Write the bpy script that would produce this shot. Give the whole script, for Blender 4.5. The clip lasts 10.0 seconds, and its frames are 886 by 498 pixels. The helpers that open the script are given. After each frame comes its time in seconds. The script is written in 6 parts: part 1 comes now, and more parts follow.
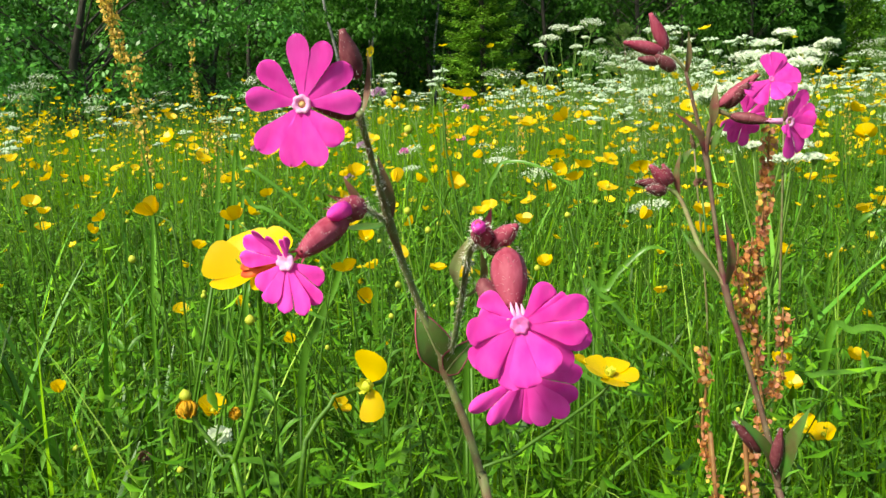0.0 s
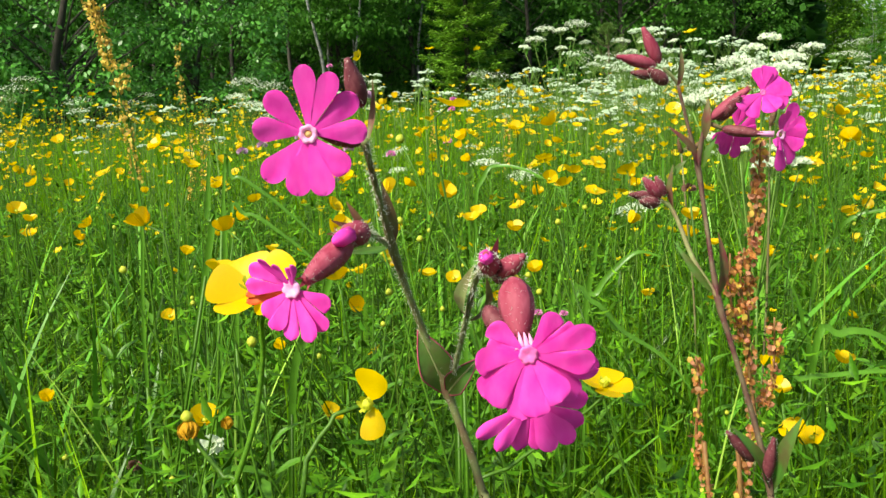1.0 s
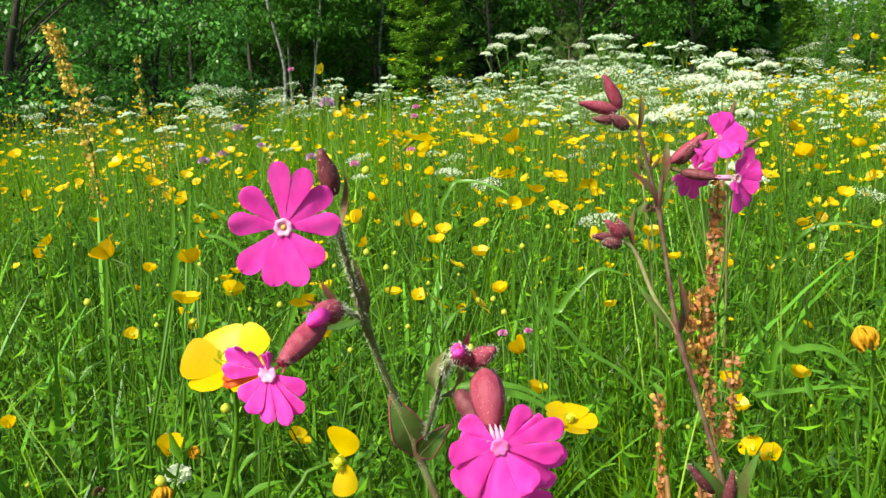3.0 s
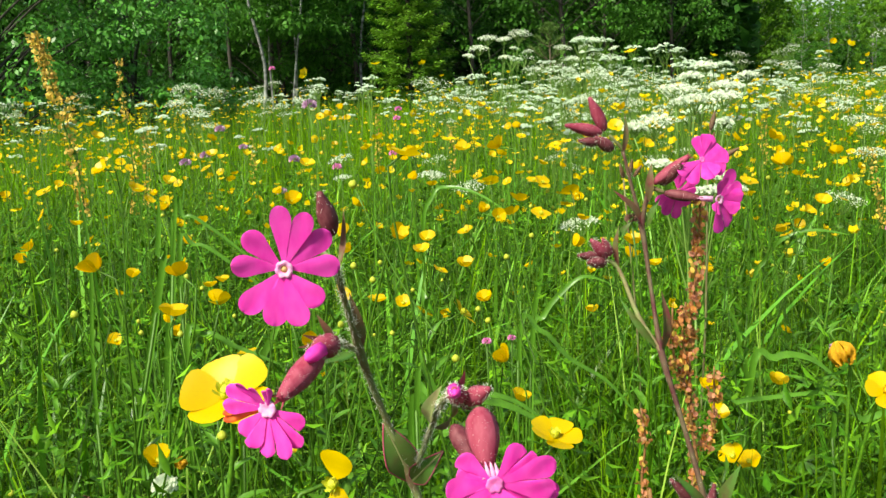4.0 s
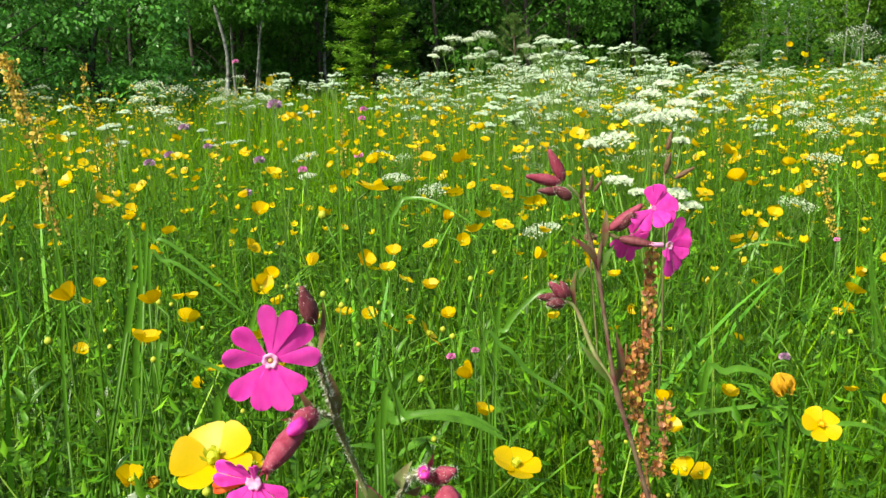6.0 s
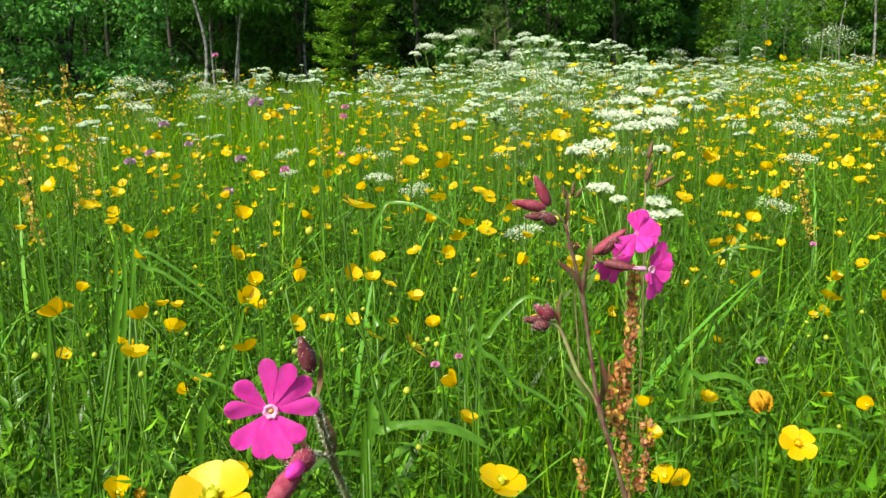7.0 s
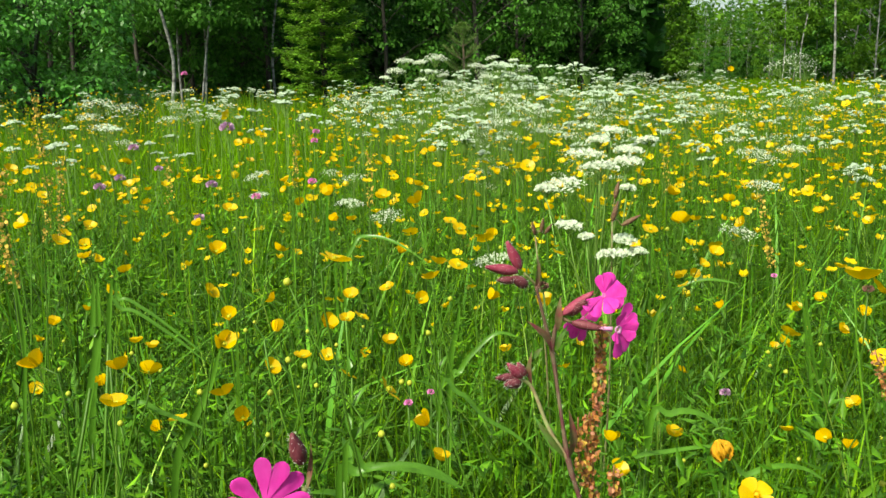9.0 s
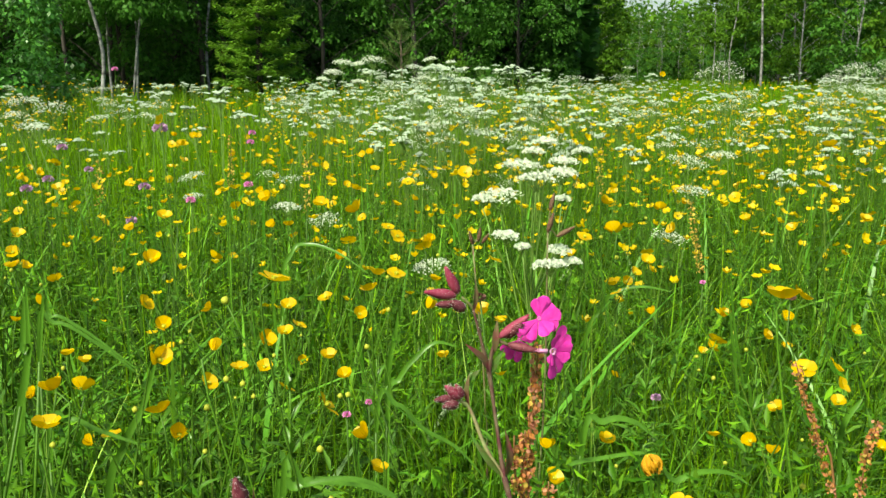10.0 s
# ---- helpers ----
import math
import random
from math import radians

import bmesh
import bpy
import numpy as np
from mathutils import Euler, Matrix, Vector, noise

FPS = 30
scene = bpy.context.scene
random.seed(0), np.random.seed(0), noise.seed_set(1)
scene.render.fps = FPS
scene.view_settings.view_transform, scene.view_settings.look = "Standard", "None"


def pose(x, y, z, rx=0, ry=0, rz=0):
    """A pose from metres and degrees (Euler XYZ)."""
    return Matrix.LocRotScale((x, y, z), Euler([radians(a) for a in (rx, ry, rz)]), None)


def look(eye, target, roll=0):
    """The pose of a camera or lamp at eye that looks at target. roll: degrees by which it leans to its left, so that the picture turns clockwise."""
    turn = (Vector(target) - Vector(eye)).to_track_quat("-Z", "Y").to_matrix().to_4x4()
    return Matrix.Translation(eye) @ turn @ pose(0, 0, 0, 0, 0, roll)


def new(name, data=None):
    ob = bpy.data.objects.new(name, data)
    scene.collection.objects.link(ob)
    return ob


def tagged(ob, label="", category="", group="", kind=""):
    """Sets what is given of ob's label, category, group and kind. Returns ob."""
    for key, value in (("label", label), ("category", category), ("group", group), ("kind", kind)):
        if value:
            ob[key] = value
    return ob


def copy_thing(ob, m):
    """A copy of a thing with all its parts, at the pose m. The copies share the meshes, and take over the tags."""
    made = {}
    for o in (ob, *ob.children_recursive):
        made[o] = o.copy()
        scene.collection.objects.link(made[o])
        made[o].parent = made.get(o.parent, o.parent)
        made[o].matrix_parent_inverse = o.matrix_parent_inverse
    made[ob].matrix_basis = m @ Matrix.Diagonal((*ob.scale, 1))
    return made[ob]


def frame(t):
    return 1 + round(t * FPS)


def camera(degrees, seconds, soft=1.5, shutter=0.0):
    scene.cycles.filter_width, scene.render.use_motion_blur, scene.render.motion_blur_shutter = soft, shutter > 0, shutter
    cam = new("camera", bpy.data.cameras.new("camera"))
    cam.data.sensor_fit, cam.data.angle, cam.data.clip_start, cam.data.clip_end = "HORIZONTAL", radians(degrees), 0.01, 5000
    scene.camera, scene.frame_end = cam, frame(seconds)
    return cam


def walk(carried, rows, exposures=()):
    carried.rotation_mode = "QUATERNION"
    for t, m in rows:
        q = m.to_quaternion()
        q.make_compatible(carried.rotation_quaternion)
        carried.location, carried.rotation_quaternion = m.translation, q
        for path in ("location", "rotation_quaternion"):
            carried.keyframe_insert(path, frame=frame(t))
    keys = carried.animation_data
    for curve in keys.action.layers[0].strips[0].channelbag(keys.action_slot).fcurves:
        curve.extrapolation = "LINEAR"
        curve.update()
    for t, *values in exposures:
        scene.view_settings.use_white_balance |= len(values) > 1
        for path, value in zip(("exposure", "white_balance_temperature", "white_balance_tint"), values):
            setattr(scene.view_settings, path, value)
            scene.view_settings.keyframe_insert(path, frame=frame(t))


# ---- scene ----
cam = camera(54.6, 10.0)
walk(cam, [
    (0.0, look((0.00110, -0.00068, 0.60106), (-0.12751, 1.96341, 0.24636), -2.303)),
    (0.5, look((0.00137, -0.00014, 0.60515), (-0.11250, 1.96423, 0.24694), -2.450)),
    (1.0, look((-0.00296, -0.00127, 0.60729), (-0.09703, 1.96424, 0.24965), -2.464)),
    (1.5, look((-0.00172, -0.00172, 0.61264), (-0.07275, 1.96471, 0.25473), -2.500)),
    (2.0, look((-0.00176, -0.00183, 0.61784), (-0.05066, 1.96483, 0.25752), -2.585)),
    (2.5, look((-0.00291, -0.00210, 0.62198), (-0.03194, 1.96482, 0.26088), -2.587)),
    (4.0, look((-0.00676, -0.00795, 0.63733), (0.02914, 1.95723, 0.26752), -2.236)),
    (4.5, look((-0.00898, -0.00957, 0.64286), (0.04949, 1.95406, 0.26771), -2.049)),
    (5.0, look((-0.00805, -0.01401, 0.65207), (0.07080, 1.94712, 0.26772), -1.933)),
    (5.5, look((-0.00740, -0.02051, 0.65772), (0.08962, 1.93901, 0.26932), -1.781)),
    (7.0, look((-0.01125, -0.02793, 0.68233), (0.15254, 1.92136, 0.26588), -1.323)),
    (7.5, look((-0.01368, -0.03213, 0.68661), (0.16766, 1.91491, 0.26690), -1.176)),
    (8.0, look((-0.01498, -0.03247, 0.69384), (0.18634, 1.91618, 0.29108), -0.993)),
    (8.5, look((-0.01573, -0.03758, 0.70162), (0.19897, 1.91275, 0.31417), -0.908)),
    (9.0, look((-0.01539, -0.03977, 0.70956), (0.22198, 1.90812, 0.32306), -0.917)),
    (9.5, look((-0.01618, -0.04165, 0.71625), (0.26197, 1.90024, 0.32675), -0.756)),
    (10.0, look((-0.01671, -0.04381, 0.72487), (0.36435, 1.87942, 0.32992), -0.046)),
], exposures=((0.0, 0.93, 7050, 4), (4.5, 0.92, 7050, 4), (7.0, 0.82, 7050, 4), (10.0, 0.80, 7050, 4)))

# ---- world and sun: bright, thinly overcast midday ----
world = bpy.data.worlds.new("world")
scene.world = world
world.use_nodes = True
wn = world.node_tree
sky = wn.nodes.new("ShaderNodeTexSky")
sky.sky_type = "NISHITA"
sky.sun_disc = False
sky.sun_elevation = radians(47)
sky.sun_rotation = radians(223)
sky.air_density = 1.0
sky.dust_density = 2.0
sky.ozone_density = 1.0
wn.nodes["Background"].inputs["Strength"].default_value = 0.09
wn.links.new(sky.outputs["Color"], wn.nodes["Background"].inputs["Color"])
sun_data = bpy.data.lights.new("sun", "SUN")
sun_data.energy = 3.8
sun_data.angle = radians(8)
sun_data.color = (1.0, 0.96, 0.88)
sun_ob = new("sun", sun_data)
sun_ob.matrix_world = look((-40, -43, 63), (0, 0, 0))


# ---- materials ----
def surface(name, c1, c2, rough=0.5, scale=300.0, bump=0.15, trans=0.0, rand="", spread=0.25, coat=0.0,
            tint=None, stretch=(1, 1, 1), spec=0.4, sat=1.0, few=1.6):
    """Two colours mixed by grain, a coarse value change, chance per leaf or object, and light passing through thin parts."""
    m = bpy.data.materials.new(name)
    m.use_nodes = True
    t = m.node_tree
    n, l = t.nodes, t.links
    bs = n["Principled BSDF"]
    co = n.new("ShaderNodeTexCoord")
    mp = n.new("ShaderNodeMapping")
    mp.inputs["Scale"].default_value = stretch
    l.new(co.outputs["Object"], mp.inputs["Vector"])
    fine = n.new("ShaderNodeTexNoise")
    fine.inputs["Scale"].default_value = scale
    fine.inputs["Detail"].default_value = 3
    coarse = n.new("ShaderNodeTexNoise")
    coarse.inputs["Scale"].default_value = scale / 9
    l.new(mp.outputs["Vector"], fine.inputs["Vector"])
    l.new(mp.outputs["Vector"], coarse.inputs["Vector"])
    ramp = n.new("ShaderNodeMapRange")
    ramp.inputs["From Min"].default_value, ramp.inputs["From Max"].default_value = 0.32, 0.68
    l.new(fine.outputs["Fac"], ramp.inputs["Value"])
    mix = n.new("ShaderNodeMix")
    mix.data_type = "RGBA"
    mix.inputs["A"].default_value = (*c1, 1)
    mix.inputs["B"].default_value = (*c2, 1)
    l.new(ramp.outputs["Result"], mix.inputs["Factor"])
    colour = mix.outputs["Result"]
    hsv = n.new("ShaderNodeHueSaturation")
    hsv.inputs["Saturation"].default_value = sat
    val = n.new("ShaderNodeMapRange")
    val.inputs["From Min"].default_value, val.inputs["From Max"].default_value = 0.3, 0.7
    val.inputs["To Min"].default_value, val.inputs["To Max"].default_value = 0.86, 1.14
    l.new(coarse.outputs["Fac"], val.inputs["Value"])
    value = val.outputs["Result"]
    if rand:
        if rand == "island":
            src = n.new("ShaderNodeNewGeometry").outputs["Random Per Island"]
        else:
            src = n.new("ShaderNodeObjectInfo").outputs["Random"]
        if tint:
            mix2 = n.new("ShaderNodeMix")
            mix2.data_type = "RGBA"
            mix2.inputs["B"].default_value = (*tint, 1)
            l.new(colour, mix2.inputs["A"])
            pw = n.new("ShaderNodeMath")
            pw.operation = "POWER"
            pw.inputs[1].default_value = few
            l.new(src, pw.inputs[0])
            l.new(pw.outputs[0], mix2.inputs["Factor"])
            colour = mix2.outputs["Result"]
        wn_ = n.new("ShaderNodeTexWhiteNoise")
        wn_.noise_dimensions = "1D"
        l.new(src, wn_.inputs["W"])
        mr = n.new("ShaderNodeMapRange")
        mr.inputs["To Min"].default_value, mr.inputs["To Max"].default_value = 1 - spread, 1 + spread
        l.new(wn_.outputs["Value"], mr.inputs["Value"])
        mul = n.new("ShaderNodeMath")
        mul.operation = "MULTIPLY"
        l.new(value, mul.inputs[0])
        l.new(mr.outputs["Result"], mul.inputs[1])
        value = mul.outputs[0]
    l.new(colour, hsv.inputs["Color"])
    l.new(value, hsv.inputs["Value"])
    l.new(hsv.outputs["Color"], bs.inputs["Base Color"])
    bs.inputs["Roughness"].default_value = rough
    bs.inputs["Specular IOR Level"].default_value = spec
    bs.inputs["Coat Weight"].default_value = coat
    bs.inputs["Coat Roughness"].default_value = 0.25
    if bump:
        bp = n.new("ShaderNodeBump")
        bp.inputs["Strength"].default_value = bump
        bp.inputs["Distance"].default_value = 0.3 / scale
        l.new(fine.outputs["Fac"], bp.inputs["Height"])
        l.new(bp.outputs["Normal"], bs.inputs["Normal"])
    if trans:
        tr = n.new("ShaderNodeBsdfTranslucent")
        l.new(hsv.outputs["Color"], tr.inputs["Color"])
        ms = n.new("ShaderNodeMixShader")
        ms.inputs["Fac"].default_value = trans
        l.new(bs.outputs[0], ms.inputs[1])
        l.new(tr.outputs[0], ms.inputs[2])
        l.new(ms.outputs[0], n["Material Output"].inputs["Surface"])
    return m


M_SOIL = surface("soil", (0.012, 0.020, 0.006), (0.022, 0.042, 0.009), 0.95, 30, 0.6)
# Near grass and herb greens are darkened to stand for shade between blades.
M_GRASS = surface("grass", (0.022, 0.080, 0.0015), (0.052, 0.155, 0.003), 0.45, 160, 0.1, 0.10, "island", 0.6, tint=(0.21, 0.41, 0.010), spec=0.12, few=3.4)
M_GRASS_WIDE = surface("broad_grass", (0.060, 0.21, 0.012), (0.095, 0.29, 0.022), 0.36, 900, 0.2, 0.18, "island", 0.4,
                       tint=(0.16, 0.37, 0.03), spec=0.4, stretch=(1, 1, 0.15))
# Brighter copy of the grass: the sunlit look is put into its green.
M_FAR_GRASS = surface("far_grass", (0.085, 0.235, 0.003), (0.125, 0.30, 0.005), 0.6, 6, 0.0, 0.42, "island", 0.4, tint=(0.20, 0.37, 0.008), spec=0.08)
M_HERB = surface("herb_leaf", (0.020, 0.080, 0.002), (0.046, 0.150, 0.005), 0.45, 400, 0.2, 0.10, "island", 0.55, tint=(0.13, 0.31, 0.012), spec=0.15, few=2.4)
M_STEM = surface("green_stem", (0.045, 0.135, 0.008), (0.10, 0.24, 0.012), 0.5, 700, 0.1, 0.15, "object", 0.35)
M_BUTTER = surface("buttercup_petal", (0.84, 0.545, 0.003), (0.88, 0.615, 0.004), 0.4, 900, 0.08, 0.46, "object", 0.12)
M_BUTTER_FAR = surface("buttercup_petal_far", (0.85, 0.61, 0.004), (0.88, 0.67, 0.005), 0.5, 300, 0.0, 0.42, "island", 0.15)
M_BOSS = surface("buttercup_boss", (0.62, 0.60, 0.03), (0.48, 0.56, 0.04), 0.6, 2500, 0.5, 0.1)
M_BOSS_GOLD = surface("buttercup_stamens", (0.88, 0.56, 0.01), (0.72, 0.44, 0.01), 0.6, 2500, 0.5, 0.2)
M_WILT = surface("wilted_petal", (0.86, 0.50, 0.008), (0.50, 0.20, 0.008), 0.6, 420, 0.5, 0.22)
M_PINK = surface("campion_petal", (0.80, 0.034, 0.42), (0.85, 0.072, 0.49), 0.62, 420, 0.10, 0.24, "object", 0.06, stretch=(1, 1, 0.5), spec=0.25)
# Orange-red stands for light through the pink and yellow petals that overlap.
M_OVERLAP_LIGHT = surface("overlap_light", (0.80, 0.07, 0.012), (0.88, 0.16, 0.02), 0.6, 420, 0.1, 0.2)
M_CROWN = surface("campion_crown", (0.90, 0.16, 0.56), (0.86, 0.24, 0.60), 0.6, 900, 0.2, 0.3)
M_PALE = surface("campion_corona", (0.88, 0.52, 0.76), (0.86, 0.34, 0.66), 0.6, 900, 0.2, 0.3)
M_THROAT = surface("campion_throat", (0.48, 0.30, 0.09), (0.56, 0.40, 0.16), 0.7, 1500, 0.3)
M_CALYX = surface("campion_calyx", (0.27, 0.026, 0.060), (0.37, 0.075, 0.12), 0.65, 500, 0.3, 0.1, stretch=(1, 1, 0.3))
M_CALYX_DARK = surface("campion_calyx_dark", (0.12, 0.018, 0.030), (0.21, 0.06, 0.07), 0.65, 500, 0.3, 0.1)
M_CAMP_STEM = surface("campion_stem", (0.15, 0.085, 0.05), (0.19, 0.25, 0.08), 0.6, 130, 0.2, 0.05)
M_CAMP_STEM_DARK = surface("campion_stem_maroon", (0.11, 0.030, 0.035), (0.17, 0.14, 0.075), 0.6, 130, 0.2, 0.05)
M_CAMP_STEM_GREEN = surface("campion_stem_green", (0.27, 0.34, 0.12), (0.21, 0.16, 0.08), 0.6, 160, 0.2, 0.05)
M_CAMP_LEAF = surface("campion_leaf", (0.07, 0.21, 0.025), (0.10, 0.10, 0.03), 0.5, 120, 0.25, 0.2)
M_CAMP_BRACT = surface("campion_bract", (0.12, 0.17, 0.05), (0.20, 0.040, 0.05), 0.5, 110, 0.25, 0.2)
M_HAIR = surface("white_hair", (0.74, 0.72, 0.64), (0.80, 0.78, 0.72), 0.5, 500, 0.0, 0.4)
M_SORREL = surface("sorrel_seed", (0.46, 0.155, 0.035), (0.58, 0.29, 0.07), 0.7, 260, 0.2, 0.45, "island", 0.45, tint=(0.70, 0.30, 0.12))
M_SORREL_PINK = surface("sorrel_pink", (0.55, 0.22, 0.11), (0.66, 0.38, 0.19), 0.7, 260, 0.2, 0.5, "island", 0.35, tint=(0.72, 0.30, 0.20))
M_SORREL_STEM = surface("sorrel_stem", (0.18, 0.07, 0.025), (0.24, 0.14, 0.04), 0.6, 300, 0.2)
M_SORREL_GOLD = surface("sorrel_gold", (0.58, 0.45, 0.06), (0.60, 0.36, 0.08), 0.7, 200, 0.2, 0.25, "island", 0.3)
M_WHITE = surface("umbel_floret", (0.64, 0.74, 0.52), (0.78, 0.84, 0.70), 0.7, 900, 0.0, 0.40, "island", 0.10)
# Darker, greener copy of the floret white: half shade put into the colour.
M_WHITE_FAR = surface("umbel_floret_far", (0.42, 0.56, 0.36), (0.57, 0.69, 0.50), 0.7, 60, 0.0, 0.30, "island", 0.16)
M_UMBEL_STEM = surface("umbel_stem", (0.10, 0.21, 0.03), (0.16, 0.28, 0.045), 0.5, 500, 0.1, 0.1)
M_MAUVE = surface("mauve_head", (0.50, 0.30, 0.46), (0.60, 0.42, 0.56), 0.6, 600, 0.1, 0.2, "island", 0.3, tint=(0.40, 0.19, 0.35))
M_BROWN = surface("dry_head", (0.12, 0.06, 0.035), (0.18, 0.09, 0.06), 0.8, 500, 0.4)
M_BARK_BIRCH = surface("birch_bark", (0.36, 0.38, 0.35), (0.08, 0.08, 0.07), 0.8, 5, 0.4, stretch=(0.7, 0.7, 2.2))
M_BARK_DARK = surface("dark_bark", (0.035, 0.032, 0.024), (0.065, 0.058, 0.045), 0.9, 8, 0.8, stretch=(1, 1, 0.3))
M_LEAF_DARK = surface("leaf_dark", (0.030, 0.115, 0.013), (0.050, 0.155, 0.019), 0.5, 3, 0.0, 0.35, "island", 0.45, spec=0.2)
M_LEAF_MID = surface("leaf_mid", (0.046, 0.165, 0.015), (0.072, 0.215, 0.021), 0.5, 3, 0.0, 0.38, "island", 0.4, spec=0.2)
M_LEAF_BIRCH = surface("leaf_birch", (0.085, 0.215, 0.014), (0.125, 0.28, 0.021), 0.5, 2, 0.0, 0.42, "island", 0.4, spec=0.12)
M_NEEDLE = surface("needles", (0.14, 0.33, 0.022), (0.19, 0.38, 0.03), 0.5, 4, 0.0, 0.35, "island", 0.35)
M_NEEDLE_PINE = surface("pine_needles", (0.17, 0.31, 0.06), (0.22, 0.37, 0.08), 0.5, 4, 0.0, 0.2, "island", 0.3)
M_BARK_PINE = surface("pine_bark", (0.34, 0.27, 0.17), (0.22, 0.17, 0.11), 0.85, 12, 0.5)
M_LEAF_THICKET = surface("leaf_thicket", (0.075, 0.265, 0.030), (0.11, 0.34, 0.042), 0.38, 3, 0.0, 0.30, "island", 0.45, spec=0.5)


# ---- helpers for meshes ----


class Geo:
    """Vertices and faces that become one mesh."""

    def __init__(self):
        self.v, self.f = [], []

    def add(self, v, f):
        k = len(self.v)
        self.v.extend([tuple(p) for p in v])
        self.f.extend([tuple(i + k for i in g) for g in f])
        return self


def mesh_of(name, geo, material, shift=(0, 0, 0)):
    me = bpy.data.meshes.new(name)
    s = Vector(shift)
    me.from_pydata([Vector(p) - s for p in geo.v], [], geo.f)
    me.polygons.foreach_set("use_smooth", [True] * len(me.polygons))
    me.materials.append(material)
    me.update()
    return me


def root_of(ob):
    while ob.parent:
        ob = ob.parent
    return ob


def part(name, geo, material, parent, label=""):
    """One mesh under a thing or a part; the geometry is given in the world."""
    ob = new(name, mesh_of(name, geo, material, root_of(parent).location))
    ob.parent = parent
    return tagged(ob, label)


def shared(name, me, m, parent, label=""):
    """One more object on a mesh that alike parts share, at the world pose m."""
    ob = new(name, me)
    ob.parent = parent
    ob.matrix_basis = Matrix.Translation(-root_of(parent).location) @ m
    return tagged(ob, label)


def thing(name, base, label, category, group=""):
    ob = new(name)
    ob.location = base
    ob.empty_display_size = 0.02
    return tagged(ob, label, category, group)


def smooth(points, steps=4):
    """A Catmull-Rom line through the points."""
    p = [Vector(q) for q in points]
    p = [p[0] * 2 - p[1]] + p + [p[-1] * 2 - p[-2]]
    out = []
    for i in range(1, len(p) - 2):
        for k in range(steps):
            t = k / steps
            a, b, c, d = p[i - 1], p[i], p[i + 1], p[i + 2]
            out.append(0.5 * (2 * b + (c - a) * t + (2 * a - 5 * b + 4 * c - d) * t * t + (3 * b - a - 3 * c + d) * t ** 3))
    out.append(p[-2])
    return out


def facing(place, axis, spin=0.0):
    """A pose whose z is the axis."""
    q = Vector(axis).normalized().to_track_quat("Z", "Y")
    return Matrix.Translation(place) @ q.to_matrix().to_4x4() @ Matrix.Rotation(spin, 4, "Z")


def tube(geo, points, r0, r1, sides=6, swell=(), steps=4):
    """A round stem through the points, thinning from r0 to r1, thicker near the fractions in swell."""
    line = smooth(points, steps) if steps > 1 else [Vector(p) for p in points]
    n = len(line)
    v, f = [], []
    for i, p in enumerate(line):
        d = (line[min(i + 1, n - 1)] - line[max(i - 1, 0)]).normalized()
        a = d.orthogonal().normalized() if i == 0 else (a - d * a.dot(d)).normalized()
        b = d.cross(a)
        u = i / (n - 1)
        r = r0 + (r1 - r0) * u
        for s in swell:
            r *= 1 + 0.55 * math.exp(-((u - s) * 28) ** 2)
        for k in range(sides):
            g = 2 * math.pi * k / sides
            v.append(p + (a * math.cos(g) + b * math.sin(g)) * r)
    for i in range(n - 1):
        for k in range(sides):
            k2 = (k + 1) % sides
            f.append((i * sides + k, i * sides + k2, (i + 1) * sides + k2, (i + 1) * sides + k))
    f.append(tuple(range((n - 1) * sides, n * sides)))
    return geo.add(v, f)


def lathe(geo, a, b, profile, sides=14, ribs=0.0):
    """A body of revolution from a to b; profile holds (fraction, radius). Ribs run along it."""
    a, b = Vector(a), Vector(b)
    m = facing(a, b - a)
    length = (b - a).length
    v, f = [], []
    for u, r in profile:
        for k in range(sides):
            g = 2 * math.pi * k / sides
            rr = r * (1 + (ribs if k % 2 else -ribs))
            v.append(m @ Vector((rr * math.cos(g), rr * math.sin(g), u * length)))
    n = len(profile)
    for i in range(n - 1):
        for k in range(sides):
            k2 = (k + 1) % sides
            f.append((i * sides + k, i * sides + k2, (i + 1) * sides + k2, (i + 1) * sides + k))
    f.append(tuple(range(sides))[::-1])
    f.append(tuple(range((n - 1) * sides, n * sides)))
    return geo.add(v, f)


def blade_leaf(geo, base, tip, width, up=(0, 0, 1), belly=0.4, arch=0.0, fold=0.25, n=8):
    """A pointed leaf from base to tip: widest at the belly, arched along up, folded on its midrib."""
    base, tip, up = Vector(base), Vector(tip), Vector(up)
    d = tip - base
    side = d.cross(up).normalized()
    nor = side.cross(d).normalized()
    v, f = [], []
    for i in range(n + 1):
        u = i / n
        w = width * 0.5 * (u / belly) ** 0.7 if u < belly else width * 0.5 * (1 - ((u - belly) / (1 - belly)) ** 1.7)
        w = max(w, width * 0.02)
        c = base + d * u + nor * (arch * d.length * math.sin(math.pi * u))
        for s in (-1, -0.5, 0, 0.5, 1):
            v.append(c + side * (w * s) + nor * (fold * w * abs(s) + 0.06 * w * math.sin(9 * u + 3 * s)))
    for i in range(n):
        for k in range(4):
            f.append((i * 5 + k, i * 5 + k + 1, i * 5 + 6 + k, i * 5 + 5 + k))
    return geo.add(v, f)


